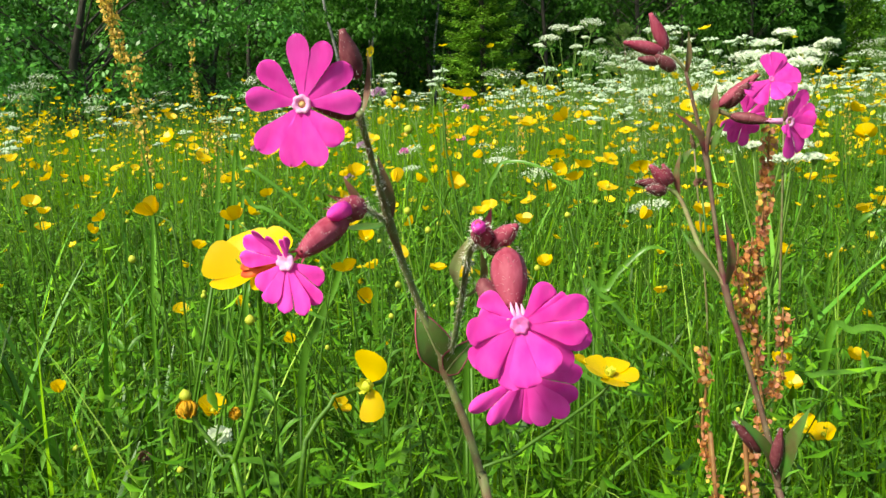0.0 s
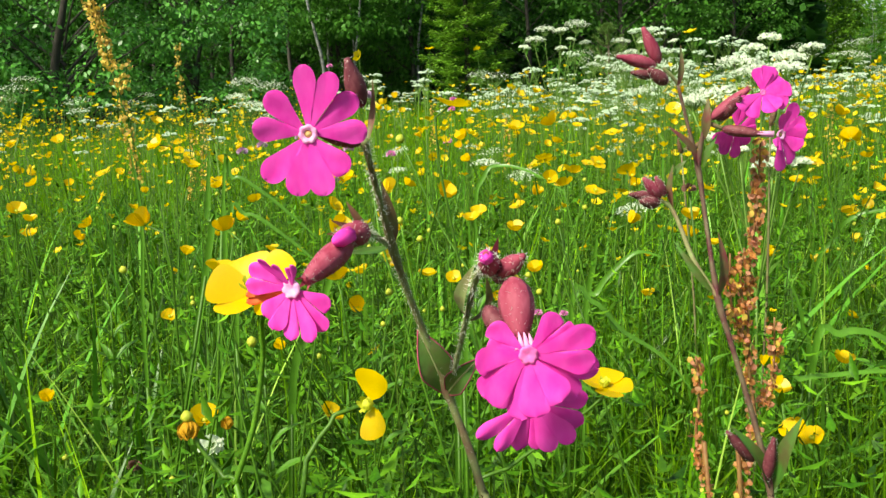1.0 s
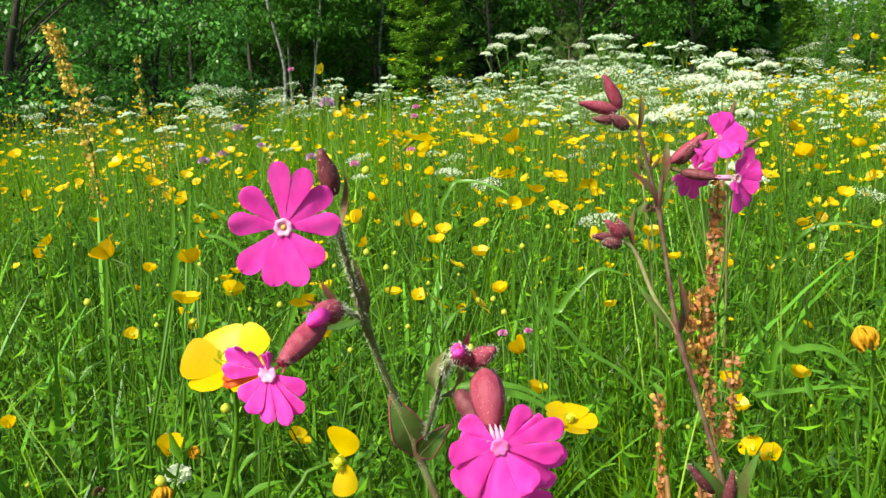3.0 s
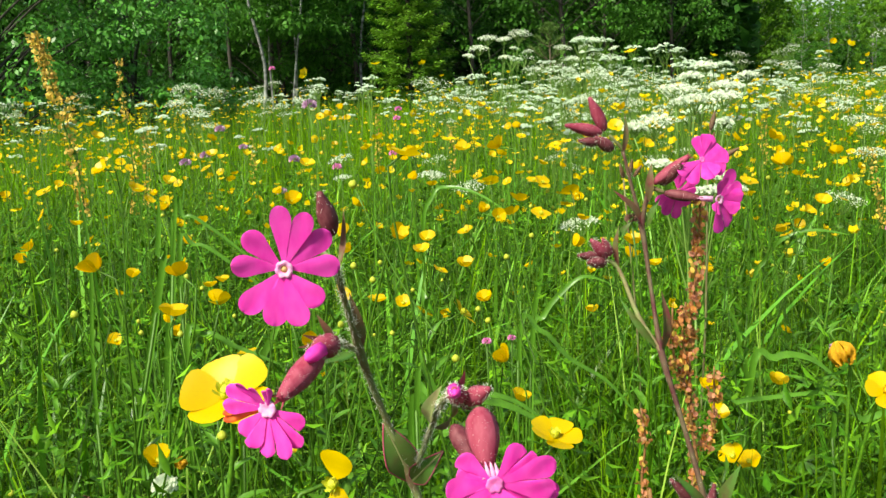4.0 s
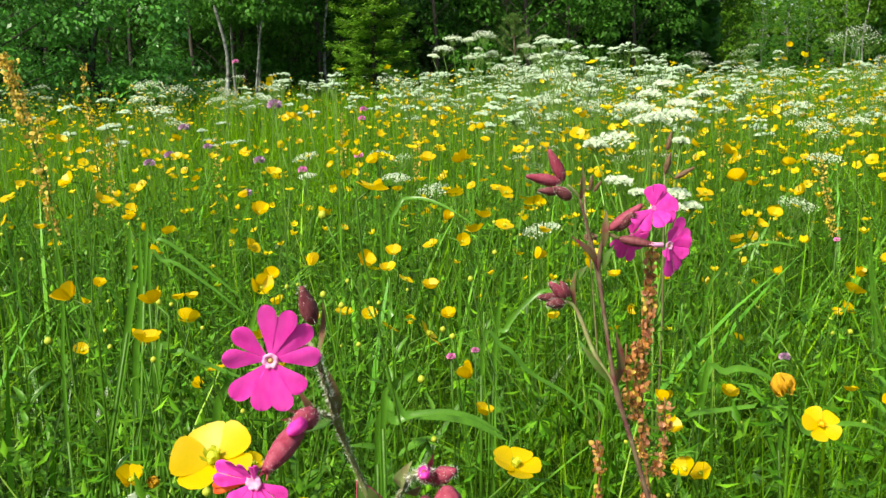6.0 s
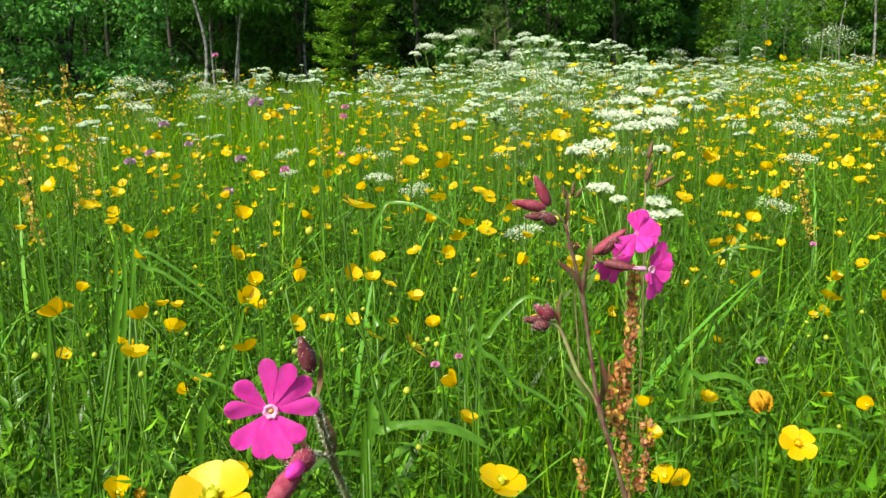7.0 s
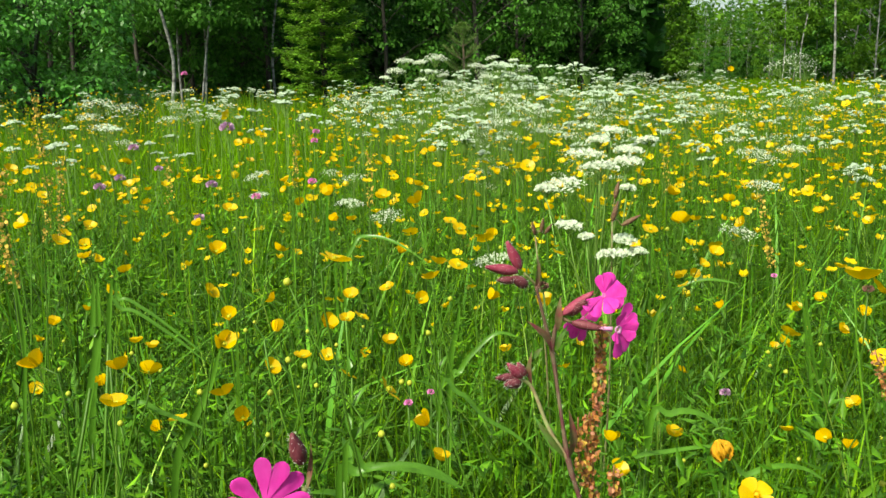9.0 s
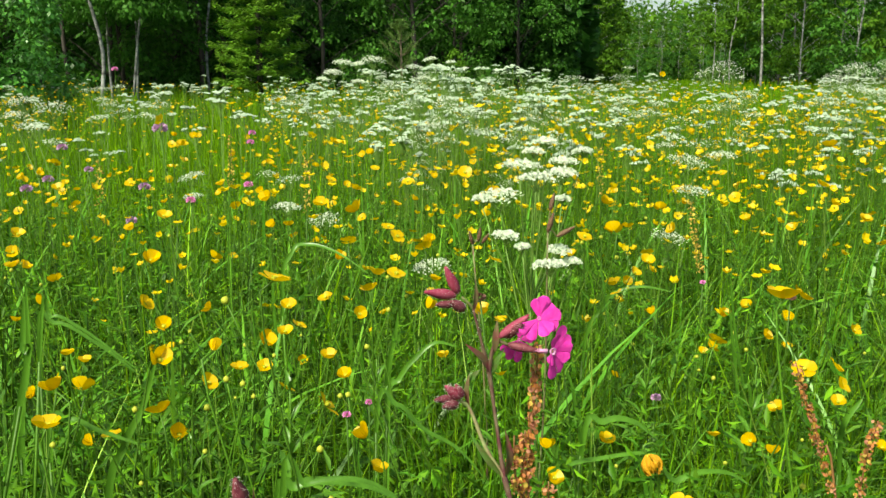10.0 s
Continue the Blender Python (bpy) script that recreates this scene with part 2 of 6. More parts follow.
def hairs(geo, line, radius, count, length, seed):
    """Fine hairs that stand off a stem or a calyx given by its line and radius along it."""
    rnd = random.Random(seed)
    line = [Vector(p) for p in line]
    for _ in range(count):
        x = rnd.random() * (len(line) - 1)
        i = min(int(x), len(line) - 2)
        p = line[i].lerp(line[i + 1], x - i)
        d = (line[i + 1] - line[i]).normalized()
        a = d.orthogonal().normalized()
        g = rnd.uniform(0, 2 * math.pi)
        o = a * math.cos(g) + d.cross(a) * math.sin(g)
        r = radius(x / (len(line) - 1)) if callable(radius) else radius
        l = length * rnd.uniform(0.5, 1.2)
        q = p + o * r * 0.95
        e = q + (o + d * rnd.uniform(-0.3, 0.5)).normalized() * l
        s = d.cross(o) * 0.00005
        geo.add([q - s, q + s, e], [(0, 1, 2)])
    return geo


def mesh_np(name, v, quads, material_list, slots=None):
    """A mesh from arrays of vertices and quads."""
    me = bpy.data.meshes.new(name)
    v = np.asarray(v, dtype=np.float32)
    quads = np.asarray(quads, dtype=np.int32)
    me.vertices.add(len(v))
    me.vertices.foreach_set("co", v.ravel())
    me.loops.add(quads.size)
    me.loops.foreach_set("vertex_index", quads.ravel())
    me.polygons.add(len(quads))
    me.polygons.foreach_set("loop_start", np.arange(0, quads.size, 4, dtype=np.int32))
    for m in material_list:
        me.materials.append(m)
    if slots is not None:
        me.polygons.foreach_set("material_index", np.asarray(slots, dtype=np.int32))
    me.polygons.foreach_set("use_smooth", np.ones(len(quads), dtype=bool))
    me.update(calc_edges=True)
    return me


def turned(n, tilt, gen):
    """n random rotations: a spin about z, then a tilt of about that many radians."""
    a, b, c = gen.uniform(0, 2 * np.pi, n), gen.normal(0, tilt, n), gen.uniform(0, 2 * np.pi, n)

    def rz(t):
        o = np.zeros((n, 3, 3))
        o[:, 0, 0], o[:, 0, 1], o[:, 1, 0], o[:, 1, 1], o[:, 2, 2] = np.cos(t), -np.sin(t), np.sin(t), np.cos(t), 1
        return o
    rx = np.zeros((n, 3, 3))
    rx[:, 0, 0], rx[:, 1, 1], rx[:, 1, 2], rx[:, 2, 1], rx[:, 2, 2] = 1, np.cos(b), -np.sin(b), np.sin(b), np.cos(b)
    return rz(a) @ rx @ rz(c)


def wedge(n, r0, r1, a0, a1, gen, power=2.0):
    """Places on the meadow: n points by distance and bearing (degrees to the east of north)."""
    r = (gen.uniform(r0 ** power, r1 ** power, n)) ** (1 / power) if power else np.exp(gen.uniform(np.log(r0), np.log(r1), n))
    a = np.radians(gen.uniform(a0, a1, n))
    return r * np.sin(a), r * np.cos(a) - 0.05


def blades(x, y, z0, h, w, bend, segs, gen, lean=None):
    """Curved ribbons of grass as arrays of vertices and quads."""
    n = len(x)
    a = gen.uniform(0, 2 * np.pi, n)
    f = a + gen.normal(np.pi / 2, 0.5, n)
    s = np.linspace(0, 1, segs + 1)[None, :]
    b = bend[:, None]
    fold = np.clip(b - 0.6, 0, 1)
    out = h[:, None] * b * s ** 2.2
    up = h[:, None] * (s - 0.30 * b * s ** 2 - 0.45 * fold * s ** 3)
    cx, cy, cz = x[:, None] + np.cos(a)[:, None] * out, y[:, None] + np.sin(a)[:, None] * out, z0[:, None] + up
    ww = w[:, None] * 0.5 * np.clip((0.55 + 1.1 * s) * (1 - s ** 2.5), 0.04, None)
    wx, wy = np.cos(f)[:, None] * ww, np.sin(f)[:, None] * ww
    v = np.empty((n, segs + 1, 2, 3))
    v[:, :, 0] = np.stack([cx - wx, cy - wy, cz], -1)
    v[:, :, 1] = np.stack([cx + wx, cy + wy, cz + 0.15 * ww], -1)
    k = np.arange(n)[:, None] * (2 * segs + 2)
    i = np.arange(segs)[None, :] * 2
    q = np.stack([k + i, k + i + 1, k + i + 3, k + i + 2], -1).reshape(-1, 4)
    return v.reshape(-1, 3), q


def join_np(sets):
    v, q, k = [], [], 0
    for a, b in sets:
        v.append(a)
        q.append(b + k)
        k += len(a)
    return np.concatenate(v), np.concatenate(q)


def stuff(name, me, label, category):
    return tagged(new(name, me), label, category, kind="stuff")

# ---- ground ----
def ground():
    n = 60
    g = Geo()
    lin = [math.copysign(abs(k / n) ** 3, k) * 420 for k in range(-n, n + 1)]
    for y in lin:
        for x in lin:
            d = math.hypot(x, y)
            z = 0.05 * (noise.noise(Vector((x * 0.5, y * 0.5, 0)))) * min(1, d / 2)
            g.v.append((x, y + 20, z - 0.03))
    w = 2 * n + 1
    for j in range(2 * n):
        for i in range(2 * n):
            g.f.append((j * w + i, j * w + i + 1, (j + 1) * w + i + 1, (j + 1) * w + i))
    tagged(new("ground", mesh_of("ground", g, M_SOIL)), "dark mossy meadow soil under tall grass", "ground", kind="structure")


ground()


# ---- grass ----
def grass():
    g = np.random.default_rng(11)
    sets = []
    x, y = wedge(21000, 0.42, 2.6, -40, 52, g)
    tuft = np.sin(x * 23 + 2.1 * np.sin(y * 17)) + np.sin(y * 19 + 1.7 * np.sin(x * 13 + 2)) + 0.8 * np.sin(x * 61 + y * 43)
    keep = tuft + g.normal(0, 0.6, len(x)) > -0.10
    x, y = x[keep], y[keep]
    n = len(x)
    sets.append(blades(x, y, np.full(n, -0.03), g.normal(0.37, 0.09, n).clip(0.12, 0.56), g.uniform(0.0014, 0.0050, n), np.abs(g.normal(0.75, 0.55, n)), 6, g))
    x, y = wedge(4200, 0.30, 0.9, -45, 55, g)
    n = len(x)
    sets.append(blades(x, y, np.full(n, -0.03), g.normal(0.28, 0.06, n).clip(0.1, 0.38), g.uniform(0.0015, 0.004, n), np.abs(g.normal(0.6, 0.5, n)), 5, g))
    x, y = wedge(6000, 0.45, 1.3, 8, 50, g)
    n = len(x)
    sets.append(blades(x, y, np.full(n, -0.03), g.normal(0.34, 0.07, n).clip(0.12, 0.46), g.uniform(0.0012, 0.0034, n), np.abs(g.normal(0.7, 0.5, n)), 5, g))
    # Taller unseen blades beside and behind the camera, added to shade the near grass.
    x, y = wedge(5000, 0.24, 0.62, 60, 300, g)
    n = len(x)
    sets.append(blades(x, y, np.full(n, -0.03), g.normal(0.44, 0.07, n).clip(0.2, 0.54), g.uniform(0.002, 0.006, n), np.abs(g.normal(0.4, 0.3, n)), 4, g))
    x, y = wedge(2600, 0.60, 2.6, -40, 52, g)
    n = len(x)
    sets.append(blades(x, y, np.full(n, -0.02), g.uniform(0.35, 0.60, n), g.uniform(0.0010, 0.0018, n), np.abs(g.normal(1.05, 0.5, n)), 7, g))
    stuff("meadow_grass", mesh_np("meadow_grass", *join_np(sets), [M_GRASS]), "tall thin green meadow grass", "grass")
    x, y = wedge(38000, 2.4, 8, -40, 52, g)
    n = len(x)
    a = blades(x, y, np.full(n, -0.04), g.normal(0.42, 0.09, n).clip(0.2, 0.7), g.uniform(0.002, 0.008, n), np.abs(g.normal(0.6, 0.5, n)), 3, g)
    x, y = wedge(34000, 7.5, 30, -42, 54, g)
    n = len(x)
    b = blades(x, y, np.full(n, -0.04), g.normal(0.46, 0.1, n).clip(0.2, 0.7), g.uniform(0.008, 0.022, n), np.abs(g.normal(0.4, 0.35, n)), 2, g)
    x, y = wedge(16000, 28, 80, 2, 54, g)
    n = len(x)
    c = blades(x, y, np.full(n, -0.04), g.normal(0.5, 0.1, n).clip(0.2, 0.75), g.uniform(0.03, 0.07, n), np.abs(g.normal(0.2, 0.25, n)), 2, g)
    x, y = wedge(14000, 0.45, 9, 48, 322, g)
    n = len(x)
    d = blades(x, y, np.full(n, -0.04), g.normal(0.38, 0.08, n).clip(0.15, 0.55), g.uniform(0.003, 0.009, n), np.abs(g.normal(0.3, 0.3, n)), 3, g)
    # Unseen fill behind the camera, its height raised to add to that shade.
    x, y = wedge(34000, 0.45, 8, 46, 322, g, 1.5)
    n = len(x)
    e = blades(x, y, np.full(n, -0.04), g.normal(0.42, 0.08, n).clip(0.15, 0.55), g.uniform(0.012, 0.026, n), np.abs(g.normal(0.4, 0.4, n)), 2, g)
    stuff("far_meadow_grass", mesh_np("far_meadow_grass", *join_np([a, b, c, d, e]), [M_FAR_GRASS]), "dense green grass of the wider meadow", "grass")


grass()


def herbs():
    """Leafy sprigs between the grass: each a short shoot with small leaves in pairs, and some loose leaves."""
    g = np.random.default_rng(12)
    k, per = 3000, 13
    x, y = wedge(k, 0.35, 3.6, -42, 54, g, 1.6)
    z = g.uniform(0.05, 0.40, k)
    a = g.uniform(0, 2 * np.pi, k)
    lean = np.abs(g.normal(0.5, 0.4, k))
    ln = g.uniform(0.07, 0.16, k)
    u = np.linspace(0.1, 1, per)[None, :]
    cx = x[:, None] + np.cos(a)[:, None] * np.sin(lean)[:, None] * ln[:, None] * u ** 1.4
    cy = y[:, None] + np.sin(a)[:, None] * np.sin(lean)[:, None] * ln[:, None] * u ** 1.4
    cz = z[:, None] + np.cos(lean)[:, None] * ln[:, None] * u
    side = np.where(np.arange(per) % 2 == 0, 1.0, -1.0)[None, :]
    f = a[:, None] + side * 1.25 + g.normal(0, 0.25, (k, per)) + (np.arange(per) // 2 % 2)[None, :] * 1.5
    up = g.normal(0.15, 0.35, (k, per))
    s = (g.uniform(0.0036, 0.0072, k)[:, None] * (1.15 - 0.7 * u) * 2).ravel()
    d = np.stack([np.cos(f) * np.cos(up), np.sin(f) * np.cos(up), np.sin(up)], -1).reshape(-1, 3)
    w = np.stack([-np.sin(f), np.cos(f), np.zeros_like(f)], -1).reshape(-1, 3)
    n = np.cross(d, w)
    c = np.stack([cx, cy, cz], -1).reshape(-1, 3)
    s = s[:, None]
    v = np.stack([c, c + d * s + n * s * 0.08, c + d * s * 0.9 + w * s * 0.27 - n * s * 0.1, c + d * s * 2.0 + n * s * 0.25, c + d * s * 0.9 - w * s * 0.27 - n * s * 0.1], 1)
    q = np.array([[0, 2, 3, 1], [0, 1, 3, 4]])
    quads = (np.arange(len(c))[:, None, None] * 5 + q[None]).reshape(-1, 4)
    stuff("herb_leaves", mesh_np("herb_leaves", v.reshape(-1, 3), quads, [M_HERB]), "low dark green herb leaves among the grass", "foliage")


herbs()


def cut_leaves():
    """Deeply cut buttercup leaves: three stalked fans of narrow pointed lobes on a thin stalk."""
    g = np.random.default_rng(23)
    lobes = []
    for fan, reach in ((0.0, 1.0), (1.15, 0.85), (-1.15, 0.85)):
        for off, ln, start in ((0.0, 1.0, 0.18), (0.42, 0.74, 0.30), (-0.42, 0.74, 0.30), (0.75, 0.46, 0.24), (-0.75, 0.46, 0.24)):
            c, s = math.cos(fan), math.sin(fan)
            b = np.array([s * start * reach, c * start * reach])
            d = np.array([math.sin(fan + off), math.cos(fan + off)]) * ln * 0.62 * reach
            w = np.array([d[1], -d[0]]) * 0.19
            tip, mid = b + d, b + d * 0.55
            root = np.array([s, c]) * start * 0.35 * reach
            lobes.append([(*root, 0), (*(mid + w), 0.03), (*tip, -0.10 * ln), (*(mid - w), 0.03)])
    t = np.array(lobes).reshape(-1, 3)
    t[:, 2] -= 0.22 * (t[:, 0] ** 2 + t[:, 1] ** 2)
    n = 4600
    x, y = wedge(n, 0.42, 2.7, -40, 52, g, 1.5)
    z = g.uniform(0.10, 0.37, n)
    R = turned(n, 0.50, g)
    s = g.uniform(0.013, 0.029, n)
    p = np.stack([x, y, z], -1)
    v = (np.einsum("nij,kj->nki", R, t) * s[:, None, None] + p[:, None, :]).reshape(-1, 3)
    q = np.arange(len(v)).reshape(-1, 4)
    o = np.array([0.0006, 0.0003, 0])
    foot = p + np.concatenate([g.normal(0, 0.035, (n, 2)), -z[:, None]], 1)
    mid = (foot + p) / 2 + np.concatenate([g.normal(0, 0.012, (n, 2)), np.zeros((n, 1))], 1)
    sv = np.stack([foot - o, foot + o, mid + o, mid - o, p + o, p - o], 1).reshape(-1, 3)
    sq = (np.arange(n)[:, None, None] * 6 + np.array([[0, 1, 2, 3], [3, 2, 4, 5]])[None]).reshape(-1, 4) + len(v)
    slots = np.concatenate([np.zeros(len(q)), np.ones(len(sq))])
    stuff("cut_leaves", mesh_np("cut_leaves", np.concatenate([v, sv]), np.concatenate([q, sq]), [M_HERB, M_WIRY], slots), "deeply cut dark green buttercup leaves under the flowers", "foliage")


def pale_stalks():
    """Thin yellow-green flower stalks that arch across the meadow at a slant."""
    g = np.random.default_rng(24)
    n = 900
    x, y = wedge(n, 0.62, 3.0, -38, 50, g, 1.3)
    v, q = blades(x, y, np.full(n, -0.02), g.uniform(0.36, 0.56, n), g.uniform(0.0018, 0.0030, n), np.abs(g.normal(0.6, 0.45, n)), 9, g)
    stuff("flower_stalks", mesh_np("flower_stalks", v, q, [M_STALK]), "thin pale yellow-green stalks arching through the grass", "foliage")


def leafy_shoots():
    """Taller shoots with narrow leaves in pairs and wiry dark stems that cross the grass."""
    g = np.random.default_rng(16)
    k, per = 950, 16
    x, y = wedge(k, 0.62, 4.2, -40, 52, g, 1.4)
    a = g.uniform(0, 2 * np.pi, k)
    lean = np.abs(g.normal(0.25, 0.25, k))
    ln = g.uniform(0.24, 0.46, k)
    u = np.repeat(np.linspace(0.32, 1.0, per // 2), 2)[None, :]
    px = lambda s: np.stack([x[:, None] + np.cos(a)[:, None] * np.sin(lean)[:, None] * ln[:, None] * s ** 1.6,
                             y[:, None] + np.sin(a)[:, None] * np.sin(lean)[:, None] * ln[:, None] * s ** 1.6,
                             np.cos(lean)[:, None] * ln[:, None] * s], -1)
    c = px(u).reshape(-1, 3)
    turn = np.repeat(np.arange(per // 2) * 1.57, 2) + np.tile([0, np.pi], per // 2)
    f = (a[:, None] + turn[None, :] + g.normal(0, 0.25, (k, per))).ravel()
    up = g.normal(0.55, 0.3, k * per)
    s = (g.uniform(0.012, 0.036, k)[:, None] * (1.25 - 0.75 * u)).ravel()[:, None]
    d = np.stack([np.cos(f) * np.cos(up), np.sin(f) * np.cos(up), np.sin(up)], -1)
    w = np.stack([-np.sin(f), np.cos(f), np.zeros_like(f)], -1)
    n = np.cross(d, w)
    thin = np.repeat(g.uniform(0.09, 0.20, k), per)[:, None]
    v = np.stack([c, c + d * s - n * s * 0.06, c + d * s * 0.8 + w * s * thin + n * s * 0.08, c + d * s * 2.0 - n * s * 0.35, c + d * s * 0.8 - w * s * thin + n * s * 0.08], 1).reshape(-1, 3)
    quads = (np.arange(len(c))[:, None, None] * 5 + np.array([[0, 2, 3, 1], [0, 1, 3, 4]])[None]).reshape(-1, 4)
    st = px(np.linspace(0, 1, 6)[None, :])
    o = np.array([0.0007, 0.0003, 0])
    sv = np.stack([st - o, st + o], 2).reshape(-1, 3)
    i = np.arange(5)[None, :] * 2
    b = np.arange(k)[:, None] * 12 + len(v)
    sq = np.stack([b + i, b + i + 1, b + i + 3, b + i + 2], -1).reshape(-1, 4)
    slots = np.concatenate([np.zeros(len(quads)), np.ones(len(sq))])
    stuff("leafy_shoots", mesh_np("leafy_shoots", np.concatenate([v, sv]), np.concatenate([quads, sq]), [M_SHOOT, M_WIRY], slots), "leafy green shoots on thin dark stems among the grass", "foliage")


M_STALK = surface("pale_stalk", (0.20, 0.36, 0.04), (0.28, 0.42, 0.06), 0.5, 300, 0.1, 0.1, "island", 0.35, tint=(0.08, 0.22, 0.02), spec=0.3)
M_SHOOT = surface("shoot_leaf", (0.05, 0.17, 0.012), (0.085, 0.24, 0.02), 0.42, 300, 0.2, 0.3, "island", 0.4, tint=(0.15, 0.33, 0.04), spec=0.2)
M_WIRY = surface("wiry_stem", (0.02, 0.06, 0.006), (0.05, 0.11, 0.012), 0.5, 300, 0.1, 0.0, "island", 0.4)
leafy_shoots()
cut_leaves()
pale_stalks()


# ---- far flowers, joined ----
def far_buttercups():
    g = np.random.default_rng(13)
    x1, y1 = wedge(2150, 1.2, 3.4, -38, 50, g)
    x2, y2 = wedge(5400, 3.0, 8, -38, 50, g)
    x3, y3 = wedge(2400, 8, 26, -38, 50, g, 1.0)
    x4, y4 = wedge(1900, 0.7, 9, 48, 322, g)
    x5, y5 = wedge(1700, 1.5, 6, 14, 40, g)
    x, y = np.concatenate([x1, x2, x3, x4, x5]), np.concatenate([y1, y2, y3, y4, y5])
    az, far = np.degrees(np.arctan2(x, y)), np.hypot(x, y)
    drift = np.sin(x * 2.9 + 1.3 * np.sin(y * 2.3)) + np.sin(y * 3.7 + 1.9 * np.sin(x * 1.7 + 1)) + 0.6 * np.sin(x * 9 + y * 7)
    thin = np.where((az > -11) & (az < -1) & (far > 2.6), 0.9, 0.0)
    keep = drift + g.normal(0, 0.8, len(x)) > -0.55 + thin
    x, y = x[keep], y[keep]
    n = len(x)
    h = g.normal(0.49, 0.085, n).clip(0.3, 0.68)
    r = np.where(np.hypot(x, y) > 8, g.uniform(0.010, 0.016, n), g.uniform(0.0078, 0.0118, n))
    R = turned(n, 0.55, g)
    cup = g.uniform(0.25, 0.9, n)
    petals = []
    for k in range(5):
        a = 2 * np.pi * k / 5
        d, e = np.array([np.cos(a), np.sin(a)]), np.array([-np.sin(a), np.cos(a)])
        for pr, side, up in ((0.1, 0, 0.0), (0.65, 0.55, 0.55), (1.0, 0.0, 1.0), (0.65, -0.55, 0.55)):
            q = d * pr + e * side
            petals.append((q[0], q[1], up))
    t = np.array(petals)
    tt = np.repeat(t[None], n, 0)
    tt[:, :, 2] *= cup[:, None]
    tt[:, :, :2] *= (1 - 0.35 * cup)[:, None, None]
    head = np.stack([x, y, h], -1)
    v = np.einsum("nij,nkj->nki", R, tt) * r[:, None, None] + head[:, None, :]
    sw = np.where(np.hypot(x, y) > 8, 0.002, 0.0008)
    lean = g.normal(0, 0.06, (n, 2))
    foot = np.stack([x + lean[:, 0], y + lean[:, 1], np.full(n, 0.0)], -1)
    o = np.zeros((n, 3))
    o[:, 0] = sw
    mid = foot * 0.4 + head * 0.6
    mid[:, :2] += g.normal(0, 0.022, (n, 2))
    st = np.stack([foot - o, foot + o, mid + o * 0.8, mid - o * 0.8, head + o * 0.6, head - o * 0.6], 1)
    allv = np.concatenate([v, st], 1)
    q = np.concatenate([np.arange(24).reshape(6, 4), [[23, 22, 24, 25]]])
    quads = (np.arange(n)[:, None, None] * 26 + q[None]).reshape(-1, 4)
    slots = np.tile([0, 0, 0, 0, 0, 1, 1], n)
    stuff("far_buttercups", mesh_np("far_buttercups", allv.reshape(-1, 3), quads, [M_BUTTER_FAR, M_STEM], slots),
          "countless yellow buttercups across the meadow", "flowers")


far_buttercups()


